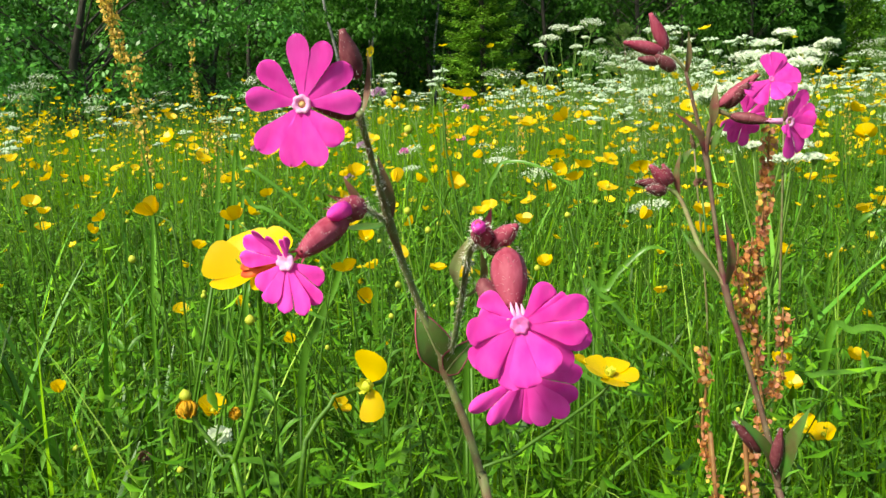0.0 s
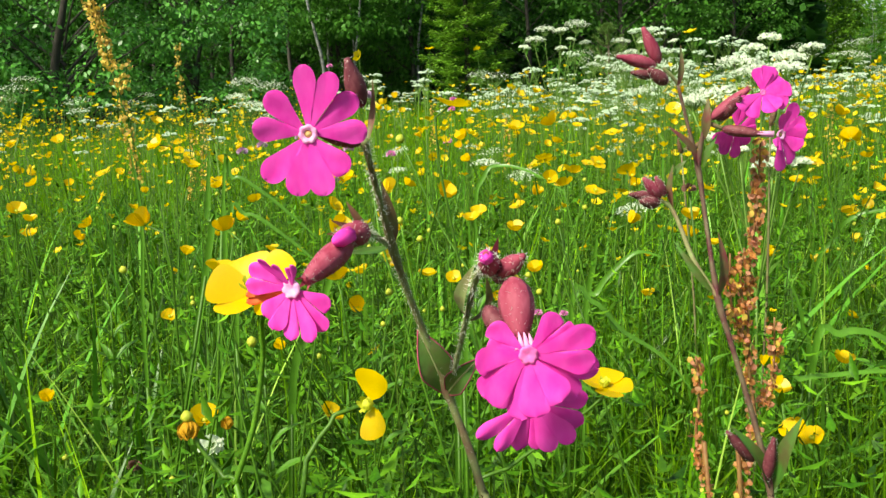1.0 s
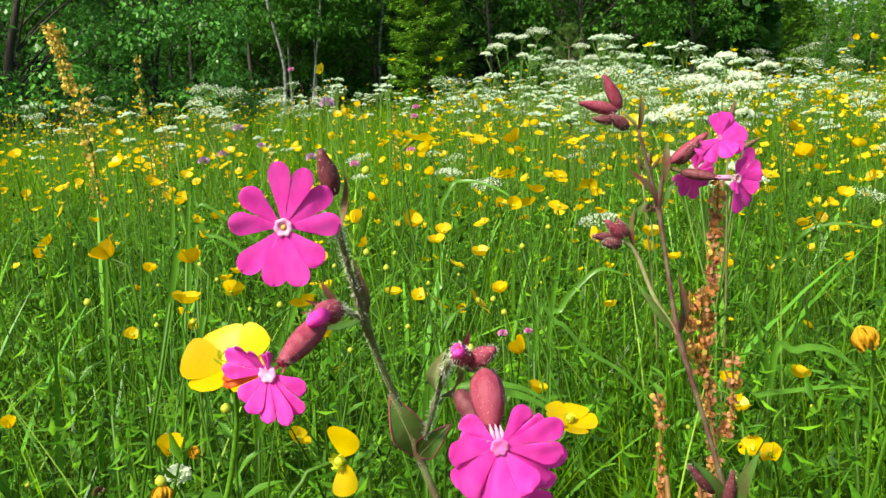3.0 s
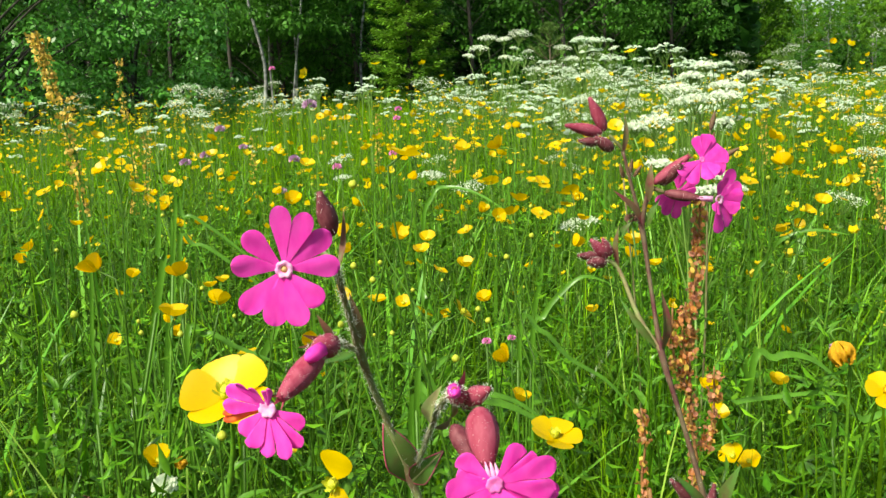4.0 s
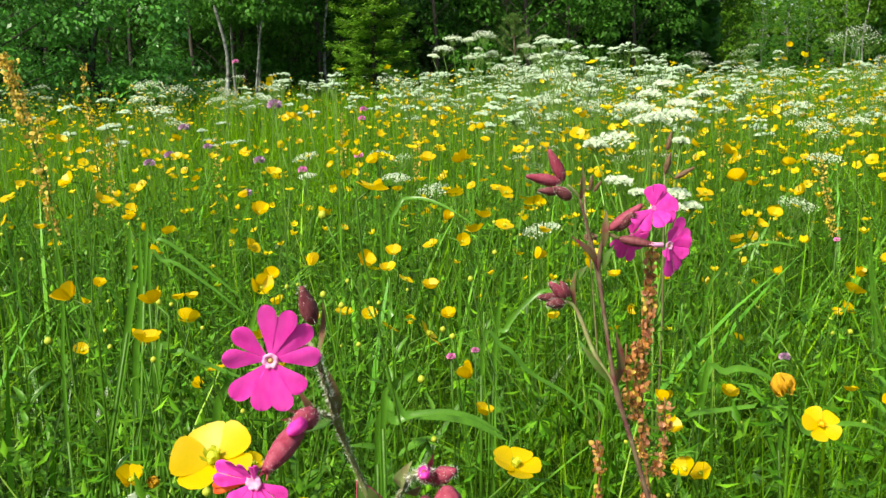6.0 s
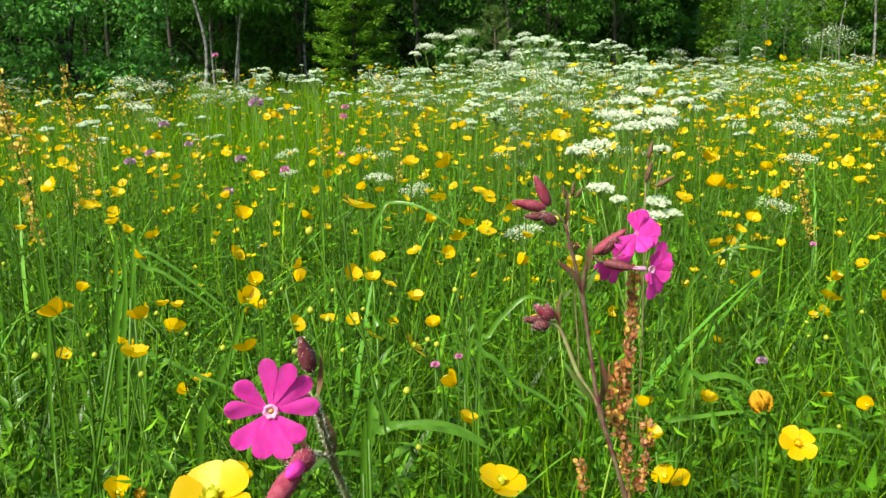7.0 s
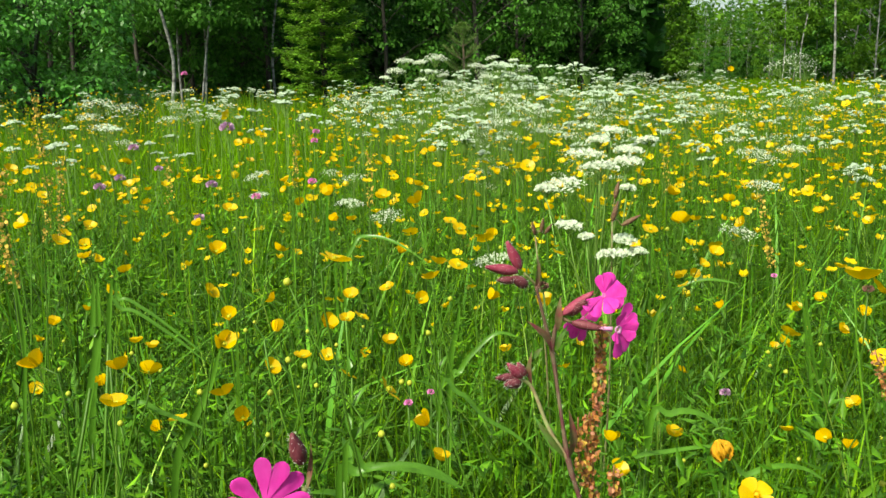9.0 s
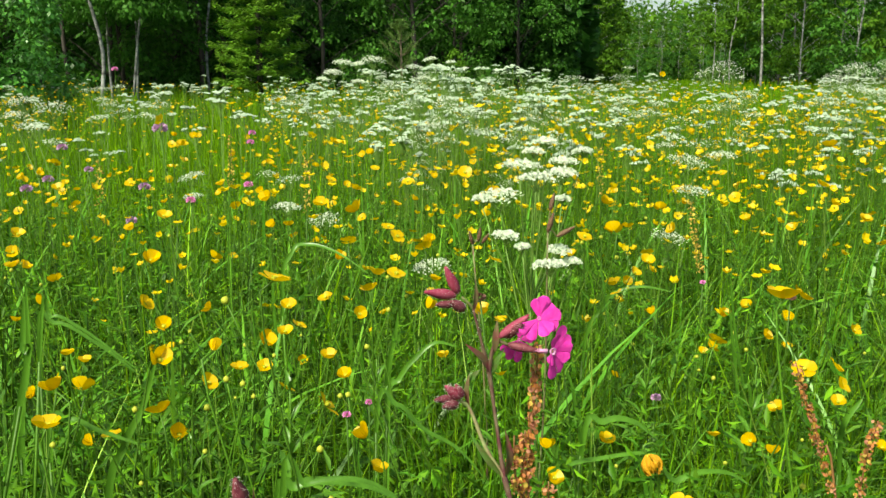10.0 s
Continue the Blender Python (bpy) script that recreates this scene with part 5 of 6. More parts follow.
def buttercup(head, size, shape, axis, rnd, foot=None, path=(), bud=True, skip=(), spin=None):
    """A buttercup whose flower sits at head; path holds stem points between foot and flower."""
    head = Vector(head)
    foot = Vector(foot) if foot else Vector((head.x + rnd.uniform(-0.14, 0.14), head.y + rnd.uniform(-0.06, 0.12), 0))
    t = thing("buttercup", foot, LABELS[shape], "wildflower", "buttercups")
    m = facing(head, axis, rnd.uniform(0, 6.28) if spin is None else spin)
    low = head - Vector(axis).normalized() * size * 0.5
    if path:
        line = [foot, *path, low, head]
    else:
        mid = foot.lerp(head, 0.55) + Vector((rnd.uniform(-0.02, 0.02), rnd.uniform(-0.02, 0.02), 0))
        line = [foot, foot.lerp(mid, 0.5) + Vector((rnd.uniform(-0.01, 0.01), 0, 0)), mid, low - Vector(axis).normalized() * 0.02 + Vector((0, 0, -0.008)), head]
    part("stem", tube(Geo(), line, 0.0011, 0.0006, 6, steps=3), M_STEM, t)
    for k in range(5):
        if k in skip:
            continue
        s = size * rnd.uniform(0.92, 1.06)
        shared("petal", BUTTER[shape], m @ Matrix.Rotation(2 * math.pi * k / 5 + rnd.uniform(-0.08, 0.08), 4, "Z") @ Matrix.Rotation(rnd.uniform(-0.16, 0.16), 4, "Y") @ Matrix.Rotation(rnd.uniform(-0.18, 0.12), 4, "X") @ Matrix.Diagonal((s, s, s, 1)), t)
    tagged(shared("flower_centre", BOSS_GOLD if shape == 6 else BOSS, m @ Matrix.Diagonal((size * 0.85, size * 0.85, size * 0.7, 1)), t), kind="stuff")
    if bud:
        a = foot.lerp(head, rnd.uniform(0.70, 0.85))
        b = head + Vector((rnd.uniform(-0.035, 0.035), rnd.uniform(-0.02, 0.035), rnd.uniform(-0.05, -0.005)))
        part("branch", tube(Geo(), [a, a.lerp(b, 0.5) + Vector((0, 0, -0.008)), b], 0.0007, 0.0005, 5, steps=3), M_STEM, t)
        s = rnd.uniform(0.0035, 0.0058)
        shared("bud", BUD, facing(b, (rnd.uniform(-0.4, 0.4), 0, 1)) @ Matrix.Diagonal((s, s, s, 1)), t, "small round yellow-green bud")
    return t


def up_axis(rnd, k=0.55):
    return (rnd.gauss(0, k), rnd.gauss(-0.20, k), 1)


def buttercups_near():
    rnd = random.Random(3)
    # behind the second campion flower, seen into its cup
    big = buttercup((-0.0603, 0.2065, 0.5606), 0.0122, 0, (-0.12, -0.42, 0.72), rnd, (-0.05, 0.26, 0), [(-0.065, 0.235, 0.36), (-0.0740, 0.2250, 0.4893), (-0.0766, 0.2250, 0.4975), (-0.0693, 0.2250, 0.5169), (-0.0651, 0.2250, 0.5365), (-0.0632, 0.2200, 0.5480)], bud=False, spin=0.5)
    part("branch", tube(Geo(), [(-0.0653, 0.2250, 0.5340), (-0.0670, 0.2250, 0.5375), (-0.0677, 0.2250, 0.5412)], 0.0004, 0.0003, 5, steps=3), M_STEM, big)
    shared("bud", BUD, facing((-0.0677, 0.2250, 0.5420), (0, 0, 1)) @ Matrix.Scale(0.0030, 4), big, "small round yellow-green bud")
    # one that has lost petals, side on
    buttercup((-0.0398, 0.2520, 0.5132), 0.0118, 0, (-0.45, -0.85, 0.15), rnd, (-0.05, 0.25, 0), [(-0.06, 0.245, 0.36), (-0.0614, 0.2400, 0.4830), (-0.0526, 0.2500, 0.5071), (-0.0488, 0.2520, 0.5104)], bud=False, skip=(1, 2, 4), spin=-0.15)
    # beside the hanging flowers, seen from the side
    buttercup((0.0487, 0.3690, 0.4749), 0.0125, 0, (0.12, -0.18, 1), rnd, (-0.03, 0.34, 0), [(-0.02, 0.343, 0.3), (-0.0122, 0.3450, 0.4289), (0.0042, 0.3500, 0.4451), (0.0282, 0.3600, 0.4575)], bud=False, spin=0.2)
    buttercup((-0.195, 0.541, 0.396), 0.0105, 2, (0.2, -0.5, 0.8), rnd)
    buttercup((-0.178, 0.544, 0.391), 0.0072, 4, (-0.3, -0.4, 0.5), rnd, bud=False)
    buttercup((0.187, 0.3375, 0.502), 0.0092, 6, (-0.05, -0.65, 0.75), rnd, bud=False)
    buttercup((0.192, 0.394, 0.507), 0.0104, 4, (0.30, -0.42, -0.85), rnd, (0.21, 0.42, 0), [(0.205, 0.405, 0.35), (0.203, 0.400, 0.49), (0.199, 0.397, 0.511)], bud=False)
    dry = buttercup((-0.0895, 0.2300, 0.5178), 0.0046, 4, (0.1, -0.3, -0.9), rnd, (-0.06, 0.24, 0), [(-0.065, 0.230, 0.36), (-0.0740, 0.2250, 0.4893), (-0.0800, 0.2275, 0.5010), (-0.0878, 0.2300, 0.5110)], bud=False)
    shared("seed_cluster", BUD, facing((-0.0897, 0.2295, 0.5190), (-0.2, 0, 1)) @ Matrix.Scale(0.0036, 4), dry, "green ripening seed cluster")
    # middle of the view
    for h, size, shape in (((-0.019, 0.488, 0.600), 0.0105, 0), ((-0.027, 0.541, 0.543), 0.0085, 2), ((0.020, 0.602, 0.509), 0.0075, 2), ((0.052, 0.641, 0.423), 0.0100, 3),
                           ((0.015, 0.569, 0.483), 0.0120, 5), ((-0.007, 0.839, 0.488), 0.010, 1), ((0.081, 0.791, 0.530), 0.0105, 1), ((0.070, 0.761, 0.522), 0.0100, 1),
                           ((0.070, 0.985, 0.528), 0.0105, 0), ((0.005, 1.403, 0.479), 0.0110, 1), ((0.152, 1.239, 0.498), 0.0110, 0), ((0.191, 1.429, 0.505), 0.010, 1),
                           ((-0.034, 0.844, 0.422), 0.0095, 1), ((-0.057, 0.806, 0.435), 0.0100, 1), ((0.044, 0.595, 0.545), 0.0060, 2), ((-0.012, 0.690, 0.505), 0.0080, 1)):
        buttercup(h, size, shape, up_axis(rnd), rnd)
    # western side
    for h, size, shape in (((-0.208, 0.507, 0.536), 0.0105, 2), ((-0.158, 0.508, 0.531), 0.0090, 2), ((-0.165, 0.510, 0.505), 0.0105, 1), ((-0.108, 0.611, 0.512), 0.0105, 2),
                           ((-0.075, 0.630, 0.485), 0.0085, 1), ((-0.106, 0.582, 0.482), 0.0105, 1), ((-0.177, 0.664, 0.476), 0.0105, 1), ((-0.159, 1.110, 0.545), 0.0110, 1),
                           ((-0.330, 1.084, 0.532), 0.0105, 1), ((-0.148, 0.820, 0.503), 0.0105, 1), ((-0.096, 0.961, 0.457), 0.0090, 2), ((-0.230, 0.850, 0.447), 0.0085, 1),
                           ((-0.303, 0.947, 0.459), 0.0085, 1), ((-0.059, 0.506, 0.551), 0.0060, 3), ((-0.349, 0.916, 0.565), 0.0110, 1), ((-0.095, 0.600, 0.455), 0.0085, 3),
                           ((-0.185, 0.720, 0.480), 0.0075, 1), ((-0.255, 0.780, 0.430), 0.0070, 2)):
        buttercup(h, size, shape, up_axis(rnd), rnd)
    # eastern side
    buttercup((0.285, 0.413, 0.592), 0.0120, 1, (0.05, 0.04, 1), rnd, bud=False)
    for h, size, shape in (((0.293, 0.700, 0.372), 0.0100, 2), ((0.213, 0.620, 0.380), 0.0095, 1), ((0.543, 0.957, 0.371), 0.0110, 1),
                           ((0.396, 0.678, 0.379), 0.0075, 1), ((0.401, 0.587, 0.401), 0.0085, 2), ((0.417, 0.976, 0.334), 0.0080, 1), ((0.547, 1.136, 0.531), 0.0105, 1),
                           ((0.746, 1.807, 0.462), 0.0120, 1), ((0.412, 0.915, 0.488), 0.0085, 1), ((0.425, 0.972, 0.463), 0.0085, 2), ((0.209, 0.572, 0.365), 0.0110, 1),
                           ((0.228, 0.590, 0.352), 0.0095, 1), ((0.749, 0.950, 0.385), 0.0110, 1), ((0.693, 0.800, 0.397), 0.0110, 1),
                           ((0.612, 0.800, 0.392), 0.0120, 1), ((0.772, 0.900, 0.423), 0.0100, 1), ((0.941, 1.100, 0.399), 0.0095, 1), ((1.111, 1.400, 0.462), 0.0110, 0),
                           ((0.911, 1.200, 0.433), 0.0090, 1), ((1.250, 2.640, 0.726), 0.0130, 2), ((0.560, 0.860, 0.415), 0.0090, 2)):
        buttercup(h, size, shape, up_axis(rnd), rnd)
    # scattered between the ones above
    g = np.random.default_rng(6)
    xs, ys = wedge(46, 0.66, 1.25, -32, 46, g, 1.5)
    for x, y in zip(xs, ys):
        buttercup((x, y, float(g.uniform(0.33, 0.50))), float(g.uniform(0.0075, 0.0110)), int(g.choice([0, 1, 2, 3])), up_axis(rnd, 0.5), rnd, bud=rnd.random() < 0.6)
    # those that stand farther out
    g = np.random.default_rng(5)
    xs, ys = wedge(250, 1.0, 3.0, -34, 48, g, 1.2)
    for x, y in zip(xs, ys):
        buttercup((x, y, float(np.clip(g.normal(0.49, 0.06), 0.32, 0.64))), float(g.uniform(0.0095, 0.0130)), int(g.choice([0, 1, 1, 2])), up_axis(rnd, 0.5), rnd, bud=rnd.random() < 0.3)


buttercups_near()


# ---- sorrel ----
def sorrel(lines, foot, count, spread, size, mat, seed, label, stem_r=0.0009, stem_mat=None):
    """Seed stalks: a stem with side stalks, thick with small winged seeds."""
    rnd = random.Random(seed)
    t = thing("sorrel", foot, label, "wild plant", "sorrels")
    for k, line in enumerate(lines):
        part("stem" if k == 0 else "side_stem", tube(Geo(), ([Vector(foot)] if k == 0 else []) + list(line), stem_r * (1.3 if k == 0 else 0.8), stem_r * 0.5, 5), stem_mat or M_SORREL_STEM, t)
        pts = smooth(line, 6)
        rust, pink, olive = Geo(), Geo(), Geo()
        tones = (rust, rust, rust, pink, pink, olive)
        total = sum((pts[i + 1] - pts[i]).length for i in range(len(pts) - 1))
        whorls = max(4, int(total / (size * 1.0)))
        for w in range(whorls):
            x = (w + rnd.uniform(0.2, 0.8)) / whorls * (len(pts) - 1)
            i = min(int(x), len(pts) - 2)
            c = pts[i].lerp(pts[i + 1], x - i)
            if rnd.random() < 0.12:
                continue
            for _ in range(int(count * rnd.uniform(0.5, 1.5))):
                a = rnd.uniform(0, 6.28)
                o = Vector((math.cos(a), math.sin(a), rnd.uniform(-0.9, 0.3))) * spread * rnd.uniform(0.35, 1.1)
                m = facing(c + o, (rnd.gauss(0, 1), rnd.gauss(0, 1), rnd.gauss(0, 0.6)), rnd.uniform(0, 6))
                s = size * rnd.uniform(0.45, 1.15)
                v = [m @ (Vector((math.cos(j * 1.0472) * (1 if j % 2 else 0.85), math.sin(j * 1.0472), 0.10 * (j % 2))) * s * 0.5) for j in range(6)]
                rnd.choice(tones).add([*v, m @ Vector((0, 0, 0.16 * s))], [(j, (j + 1) % 6, 6) for j in range(6)])
        for tone, seed_mat in ((rust, mat), (pink, mat if mat == M_SORREL_GOLD else M_SORREL_PINK), (olive, M_SORREL_GOLD)):
            if tone.v:
                tagged(part("seed_spike", tone, seed_mat, t), kind="stuff")
    return t


RUSTY = "rust-red sorrel with drooping spikes of winged seeds"
sorrel([[(0.1120, 0.3720, 0.4119), (0.1139, 0.3760, 0.4348), (0.1203, 0.3820, 0.4500), (0.1180, 0.3850, 0.4748), (0.1172, 0.3860, 0.5013), (0.1176, 0.3860, 0.5248), (0.1195, 0.3860, 0.5452), (0.1205, 0.3860, 0.5628), (0.1210, 0.3860, 0.5813)],
        [(0.1252, 0.3860, 0.4567), (0.1299, 0.3880, 0.4736), (0.1299, 0.3880, 0.4991)], [(0.1161, 0.3840, 0.4886), (0.1087, 0.3830, 0.5075), (0.1077, 0.3830, 0.5308)],
        [(0.1175, 0.3850, 0.4962), (0.1130, 0.3840, 0.5150), (0.1143, 0.3840, 0.5330)]],
       (0.15, 0.37, 0), 12, 0.0036, 0.0031, M_SORREL, 61, RUSTY)
sorrel([[(0.0934, 0.3560, 0.4201), (0.0912, 0.3580, 0.4351), (0.0877, 0.3600, 0.4540), (0.0892, 0.3600, 0.4733), (0.0872, 0.3600, 0.4906)]], (0.13, 0.35, 0), 9, 0.0027, 0.0030, M_SORREL, 62, RUSTY)
sorrel([[(0.3870, 0.4800, 0.4116), (0.3758, 0.4900, 0.4534), (0.3705, 0.5000, 0.4812), (0.3569, 0.5000, 0.5177)], [(0.3898, 0.4600, 0.4252), (0.3847, 0.4500, 0.4661), (0.3911, 0.4500, 0.4888)]], (0.45, 0.47, 0), 11, 0.0036, 0.0032, M_SORREL, 63, RUSTY)
GOLD = "tall golden sorrel gone to seed"
sorrel([[(-0.2880, 0.7000, 0.5481), (-0.2918, 0.7000, 0.5947), (-0.3002, 0.7000, 0.6403), (-0.3064, 0.7000, 0.6717), (-0.3132, 0.7000, 0.6930)], [(-0.3002, 0.7000, 0.6403), (-0.3035, 0.7000, 0.6583), (-0.3033, 0.7000, 0.6891)], [(-0.2932, 0.7000, 0.6220), (-0.2880, 0.7000, 0.6353), (-0.2883, 0.7000, 0.6442)]],
       (-0.28, 0.70, 0), 10, 0.0052, 0.0034, M_SORREL_GOLD, 64, GOLD, stem_mat=M_STEM)
sorrel([[(-0.4488, 1.3000, 0.6096), (-0.4511, 1.3000, 0.6514), (-0.4502, 1.3000, 0.6991)]], (-0.42, 1.3, 0), 9, 0.005, 0.004, M_SORREL_GOLD, 65, GOLD, stem_mat=M_STEM)
sorrel([[(0.6535, 1.2000, 0.4162), (0.6401, 1.2000, 0.4724), (0.6287, 1.2000, 0.5319)]], (0.71, 1.2, 0), 9, 0.006, 0.004, M_SORREL_GOLD, 66, GOLD, stem_mat=M_STEM)
for k, line in enumerate((((-0.496, 1.5, 0.452), (-0.490, 1.5, 0.518), (-0.484, 1.5, 0.584)), ((-0.553, 1.6, 0.425), (-0.546, 1.6, 0.491), (-0.540, 1.6, 0.556)),
                          ((-0.125, 2.2, 0.446), (-0.122, 2.2, 0.515), (-0.119, 2.2, 0.583)), ((0.797, 2.0, 0.427), (0.794, 2.0, 0.491), (0.792, 2.0, 0.553)),
                          ((0.052, 1.8, 0.439), (0.054, 1.8, 0.500), (0.056, 1.8, 0.560)), ((-0.407, 2.0, 0.439), (-0.403, 2.0, 0.491), (-0.399, 2.0, 0.543)))):
    sorrel([line], (line[0][0] - 0.02, line[0][1], 0), 5, 0.008, 0.005, M_SORREL_GOLD, 70 + k, "thin sorrel stalk gone to seed in the grass", stem_mat=M_STEM)


# ---- cow parsley ----
def umbel(g_fl, g_ray, centre, radius, axis, rnd, rays=15, florets=12, size=0.0020):
    """One compound umbel: rays that carry small heads of white florets."""
    m = facing(centre, axis)
    root = m @ Vector((0, 0, -radius * 0.95))
    for k in range(rays):
        a = 2.39996 * k
        r = radius * math.sqrt((k + 0.5) / rays)
        c = m @ Vector((r * math.cos(a), r * math.sin(a), -0.26 * r * r / radius + rnd.gauss(0, 0.03 * radius)))
        tube(g_ray, [root, root.lerp(c, 0.55) + (c - root).orthogonal().normalized() * 0.002, c], 0.00055, 0.00035, 4, steps=2)
        hr = radius * 0.30
        for j in range(florets):
            b = 2.39996 * j + k
            q = hr * math.sqrt((j + 0.5) / florets)
            f = c + Vector((q * math.cos(b), q * math.sin(b), 0.75 * hr - 1.05 * q * q / hr + rnd.gauss(0, 0.0006)))
            d = facing(f, (rnd.gauss(0, 0.6), rnd.gauss(-0.45, 0.7), 1), rnd.uniform(0, 6))
            s = size * rnd.uniform(0.8, 1.2)
            v = [d @ Vector((0, 0, -0.0004))]
            fc = []
            for e in range(5):
                w = 2 * math.pi * e / 5
                big = 1.25 if e == 0 else 0.95
                v += [d @ (Vector((math.cos(w - 0.42) * 0.85, math.sin(w - 0.42) * 0.85, 0.1)) * s * big), d @ (Vector((math.cos(w), math.sin(w), 0.0)) * s * big * 0.8),
                      d @ (Vector((math.cos(w + 0.42) * 0.85, math.sin(w + 0.42) * 0.85, 0.1)) * s * big)]
                i = 1 + 3 * e
                fc += [(0, i, i + 1), (0, i + 1, i + 2)]
            g_fl.add(v, fc)
            g_ray.add([c, c + Vector((0.0002, 0, 0)), f], [(0, 1, 2)])
    return root


def cow_parsley(heads, foot, rnd, label="white cow parsley with lacy flat umbels", florets=13):
    """A branched plant that carries several umbels."""
    foot = Vector(foot)
    t = thing("cow_parsley", foot, label, "wildflower", "cow parsleys")
    top = sum((Vector(h[0]) for h in heads), Vector()) / len(heads)
    fork = foot.lerp(top, 0.72)
    part("stem", tube(Geo(), [foot, foot.lerp(fork, 0.5) + Vector((0.01, 0, 0)), fork], 0.0020, 0.0014, 6), M_UMBEL_STEM, t)
    for c, r in heads:
        fl, ry = Geo(), Geo()
        root = umbel(fl, ry, Vector(c), r, (rnd.gauss(0, 0.12), rnd.gauss(-0.05, 0.12), 1), rnd, florets=florets)
        u = part("umbel", fl, M_WHITE, t)
        part("ray_cluster", ry, M_UMBEL_STEM, u)
        part("branch", tube(Geo(), [fork, fork.lerp(root, 0.5) + Vector((0, 0, -0.01)), root], 0.0012, 0.0008, 5, steps=3), M_UMBEL_STEM, t)
    return t


def parsley_near():
    rnd = random.Random(9)
    cow_parsley((((0.230, 0.880, 0.597), 0.023), ((0.218, 0.900, 0.589), 0.013), ((0.261, 0.900, 0.628), 0.021), ((0.315, 0.910, 0.630), 0.016), ((0.266, 0.860, 0.618), 0.019), ((0.304, 0.880, 0.620), 0.017), ((0.303, 0.930, 0.651), 0.010), ((0.282, 0.920, 0.641), 0.011), ((0.346, 0.930, 0.639), 0.011)), (0.27, 0.92, 0), rnd)
    cow_parsley((((0.264, 0.800, 0.533), 0.016), ((0.278, 0.810, 0.545), 0.011), ((0.234, 0.860, 0.554), 0.014), ((0.250, 0.850, 0.542), 0.008), ((0.293, 0.810, 0.532), 0.009), ((0.295, 0.850, 0.594), 0.008)), (0.25, 0.84, 0), rnd)
    cow_parsley((((0.226, 1.301, 0.426), 0.030),), (0.24, 1.30, 0), rnd)
    cow_parsley((((0.078, 1.659, 0.449), 0.032), ((0.010, 1.70, 0.470), 0.026)), (0.05, 1.70, 0), rnd)
    cow_parsley((((-0.250, 2.468, 0.451), 0.036), ((-0.24, 2.42, 0.40), 0.026)), (-0.25, 2.45, 0), rnd)
    cow_parsley((((-0.66, 2.42, 0.665), 0.045), ((-0.58, 2.40, 0.650), 0.045), ((-0.70, 2.50, 0.625), 0.035), ((-0.62, 2.36, 0.60), 0.04)), (-0.63, 2.45, 0), rnd)
    cow_parsley((((0.151, 2.320, 0.738), 0.026), ((0.179, 2.340, 0.765), 0.025), ((0.219, 2.350, 0.760), 0.020), ((0.257, 2.290, 0.770), 0.032), ((0.127, 2.340, 0.719), 0.014), ((0.280, 2.320, 0.723), 0.014), ((0.248, 2.340, 0.734), 0.011), ((0.222, 2.350, 0.713), 0.015)), (0.17, 2.34, 0), rnd)
    cow_parsley((((0.538, 3.000, 0.786), 0.024), ((0.490, 3.020, 0.760), 0.030), ((0.562, 2.980, 0.758), 0.024), ((0.625, 3.050, 0.777), 0.018), ((0.608, 3.000, 0.729), 0.028), ((0.670, 3.030, 0.716), 0.028), ((0.521, 3.020, 0.721), 0.024), ((0.672, 3.060, 0.752), 0.018)), (0.53, 3.03, 0), rnd)
    cow_parsley((((0.919, 1.798, 0.540), 0.036), ((1.02, 1.82, 0.545), 0.032)), (0.97, 1.82, 0), rnd)
    cow_parsley((((0.886, 1.684, 0.481), 0.034), ((0.753, 1.513, 0.415), 0.036)), (0.83, 1.62, 0), rnd)
    cow_parsley((((1.93, 2.62, 0.755), 0.06), ((2.02, 2.60, 0.74), 0.055), ((1.86, 2.58, 0.72), 0.05), ((2.12, 2.66, 0.77), 0.05), ((2.0, 2.6, 0.68), 0.05)), (1.98, 2.64, 0), rnd)
    g = np.random.default_rng(15)
    for i in range(46):
        a = math.radians(g.choice([g.normal(14, 10), g.uniform(-32, 46)]))
        r = g.uniform(2.2, 5.0)
        x, y, h = r * math.sin(a), r * math.cos(a), float(np.clip(g.normal(0.60, 0.09), 0.42, 0.62 if a < 0.05 else 0.84))
        n = int(g.integers(2, 5))
        cow_parsley([((x + g.normal(0, 0.07), y + g.normal(0, 0.06), h + g.normal(0, 0.03)), float(g.uniform(0.026, 0.048))) for _ in range(n)], (x, y, 0), rnd, florets=6)


parsley_near()


# ---- small heads ----
def mauve_head(place, r, rnd, name, label, mat, category="wildflower"):
    place = Vector(place)
    t = thing(name, (place.x + rnd.uniform(-0.05, 0.05), place.y + 0.03, 0), label, category)
    part("stem", tube(Geo(), [t.location, t.location.lerp(place, 0.5) + Vector((0.01, 0, 0)), place], 0.0012, 0.0009, 5, steps=3), M_STEM, t)
    g = Geo()
    for k in range(120):
        z = 1 - 1.5 * (k + 0.5) / 120
        a = 2.39996 * k
        q = math.sqrt(max(0, 1 - z * z))
        d = Vector((q * math.cos(a), q * math.sin(a), z * 0.8))
        s = d.orthogonal().normalized() * r * 0.13
        b, e = place + d * r * 0.5, place + d * r * rnd.uniform(0.85, 1.1)
        g.add([b - s * 0.5, b + s * 0.5, e + s, e - s], [(0, 1, 2, 3)])
    part("flower_head", g, mat, t)
    return t


M_DULL_PINK = surface("dull_pink", (0.72, 0.20, 0.50), (0.80, 0.34, 0.60), 0.6, 600, 0.1, 0.3, "island", 0.25)


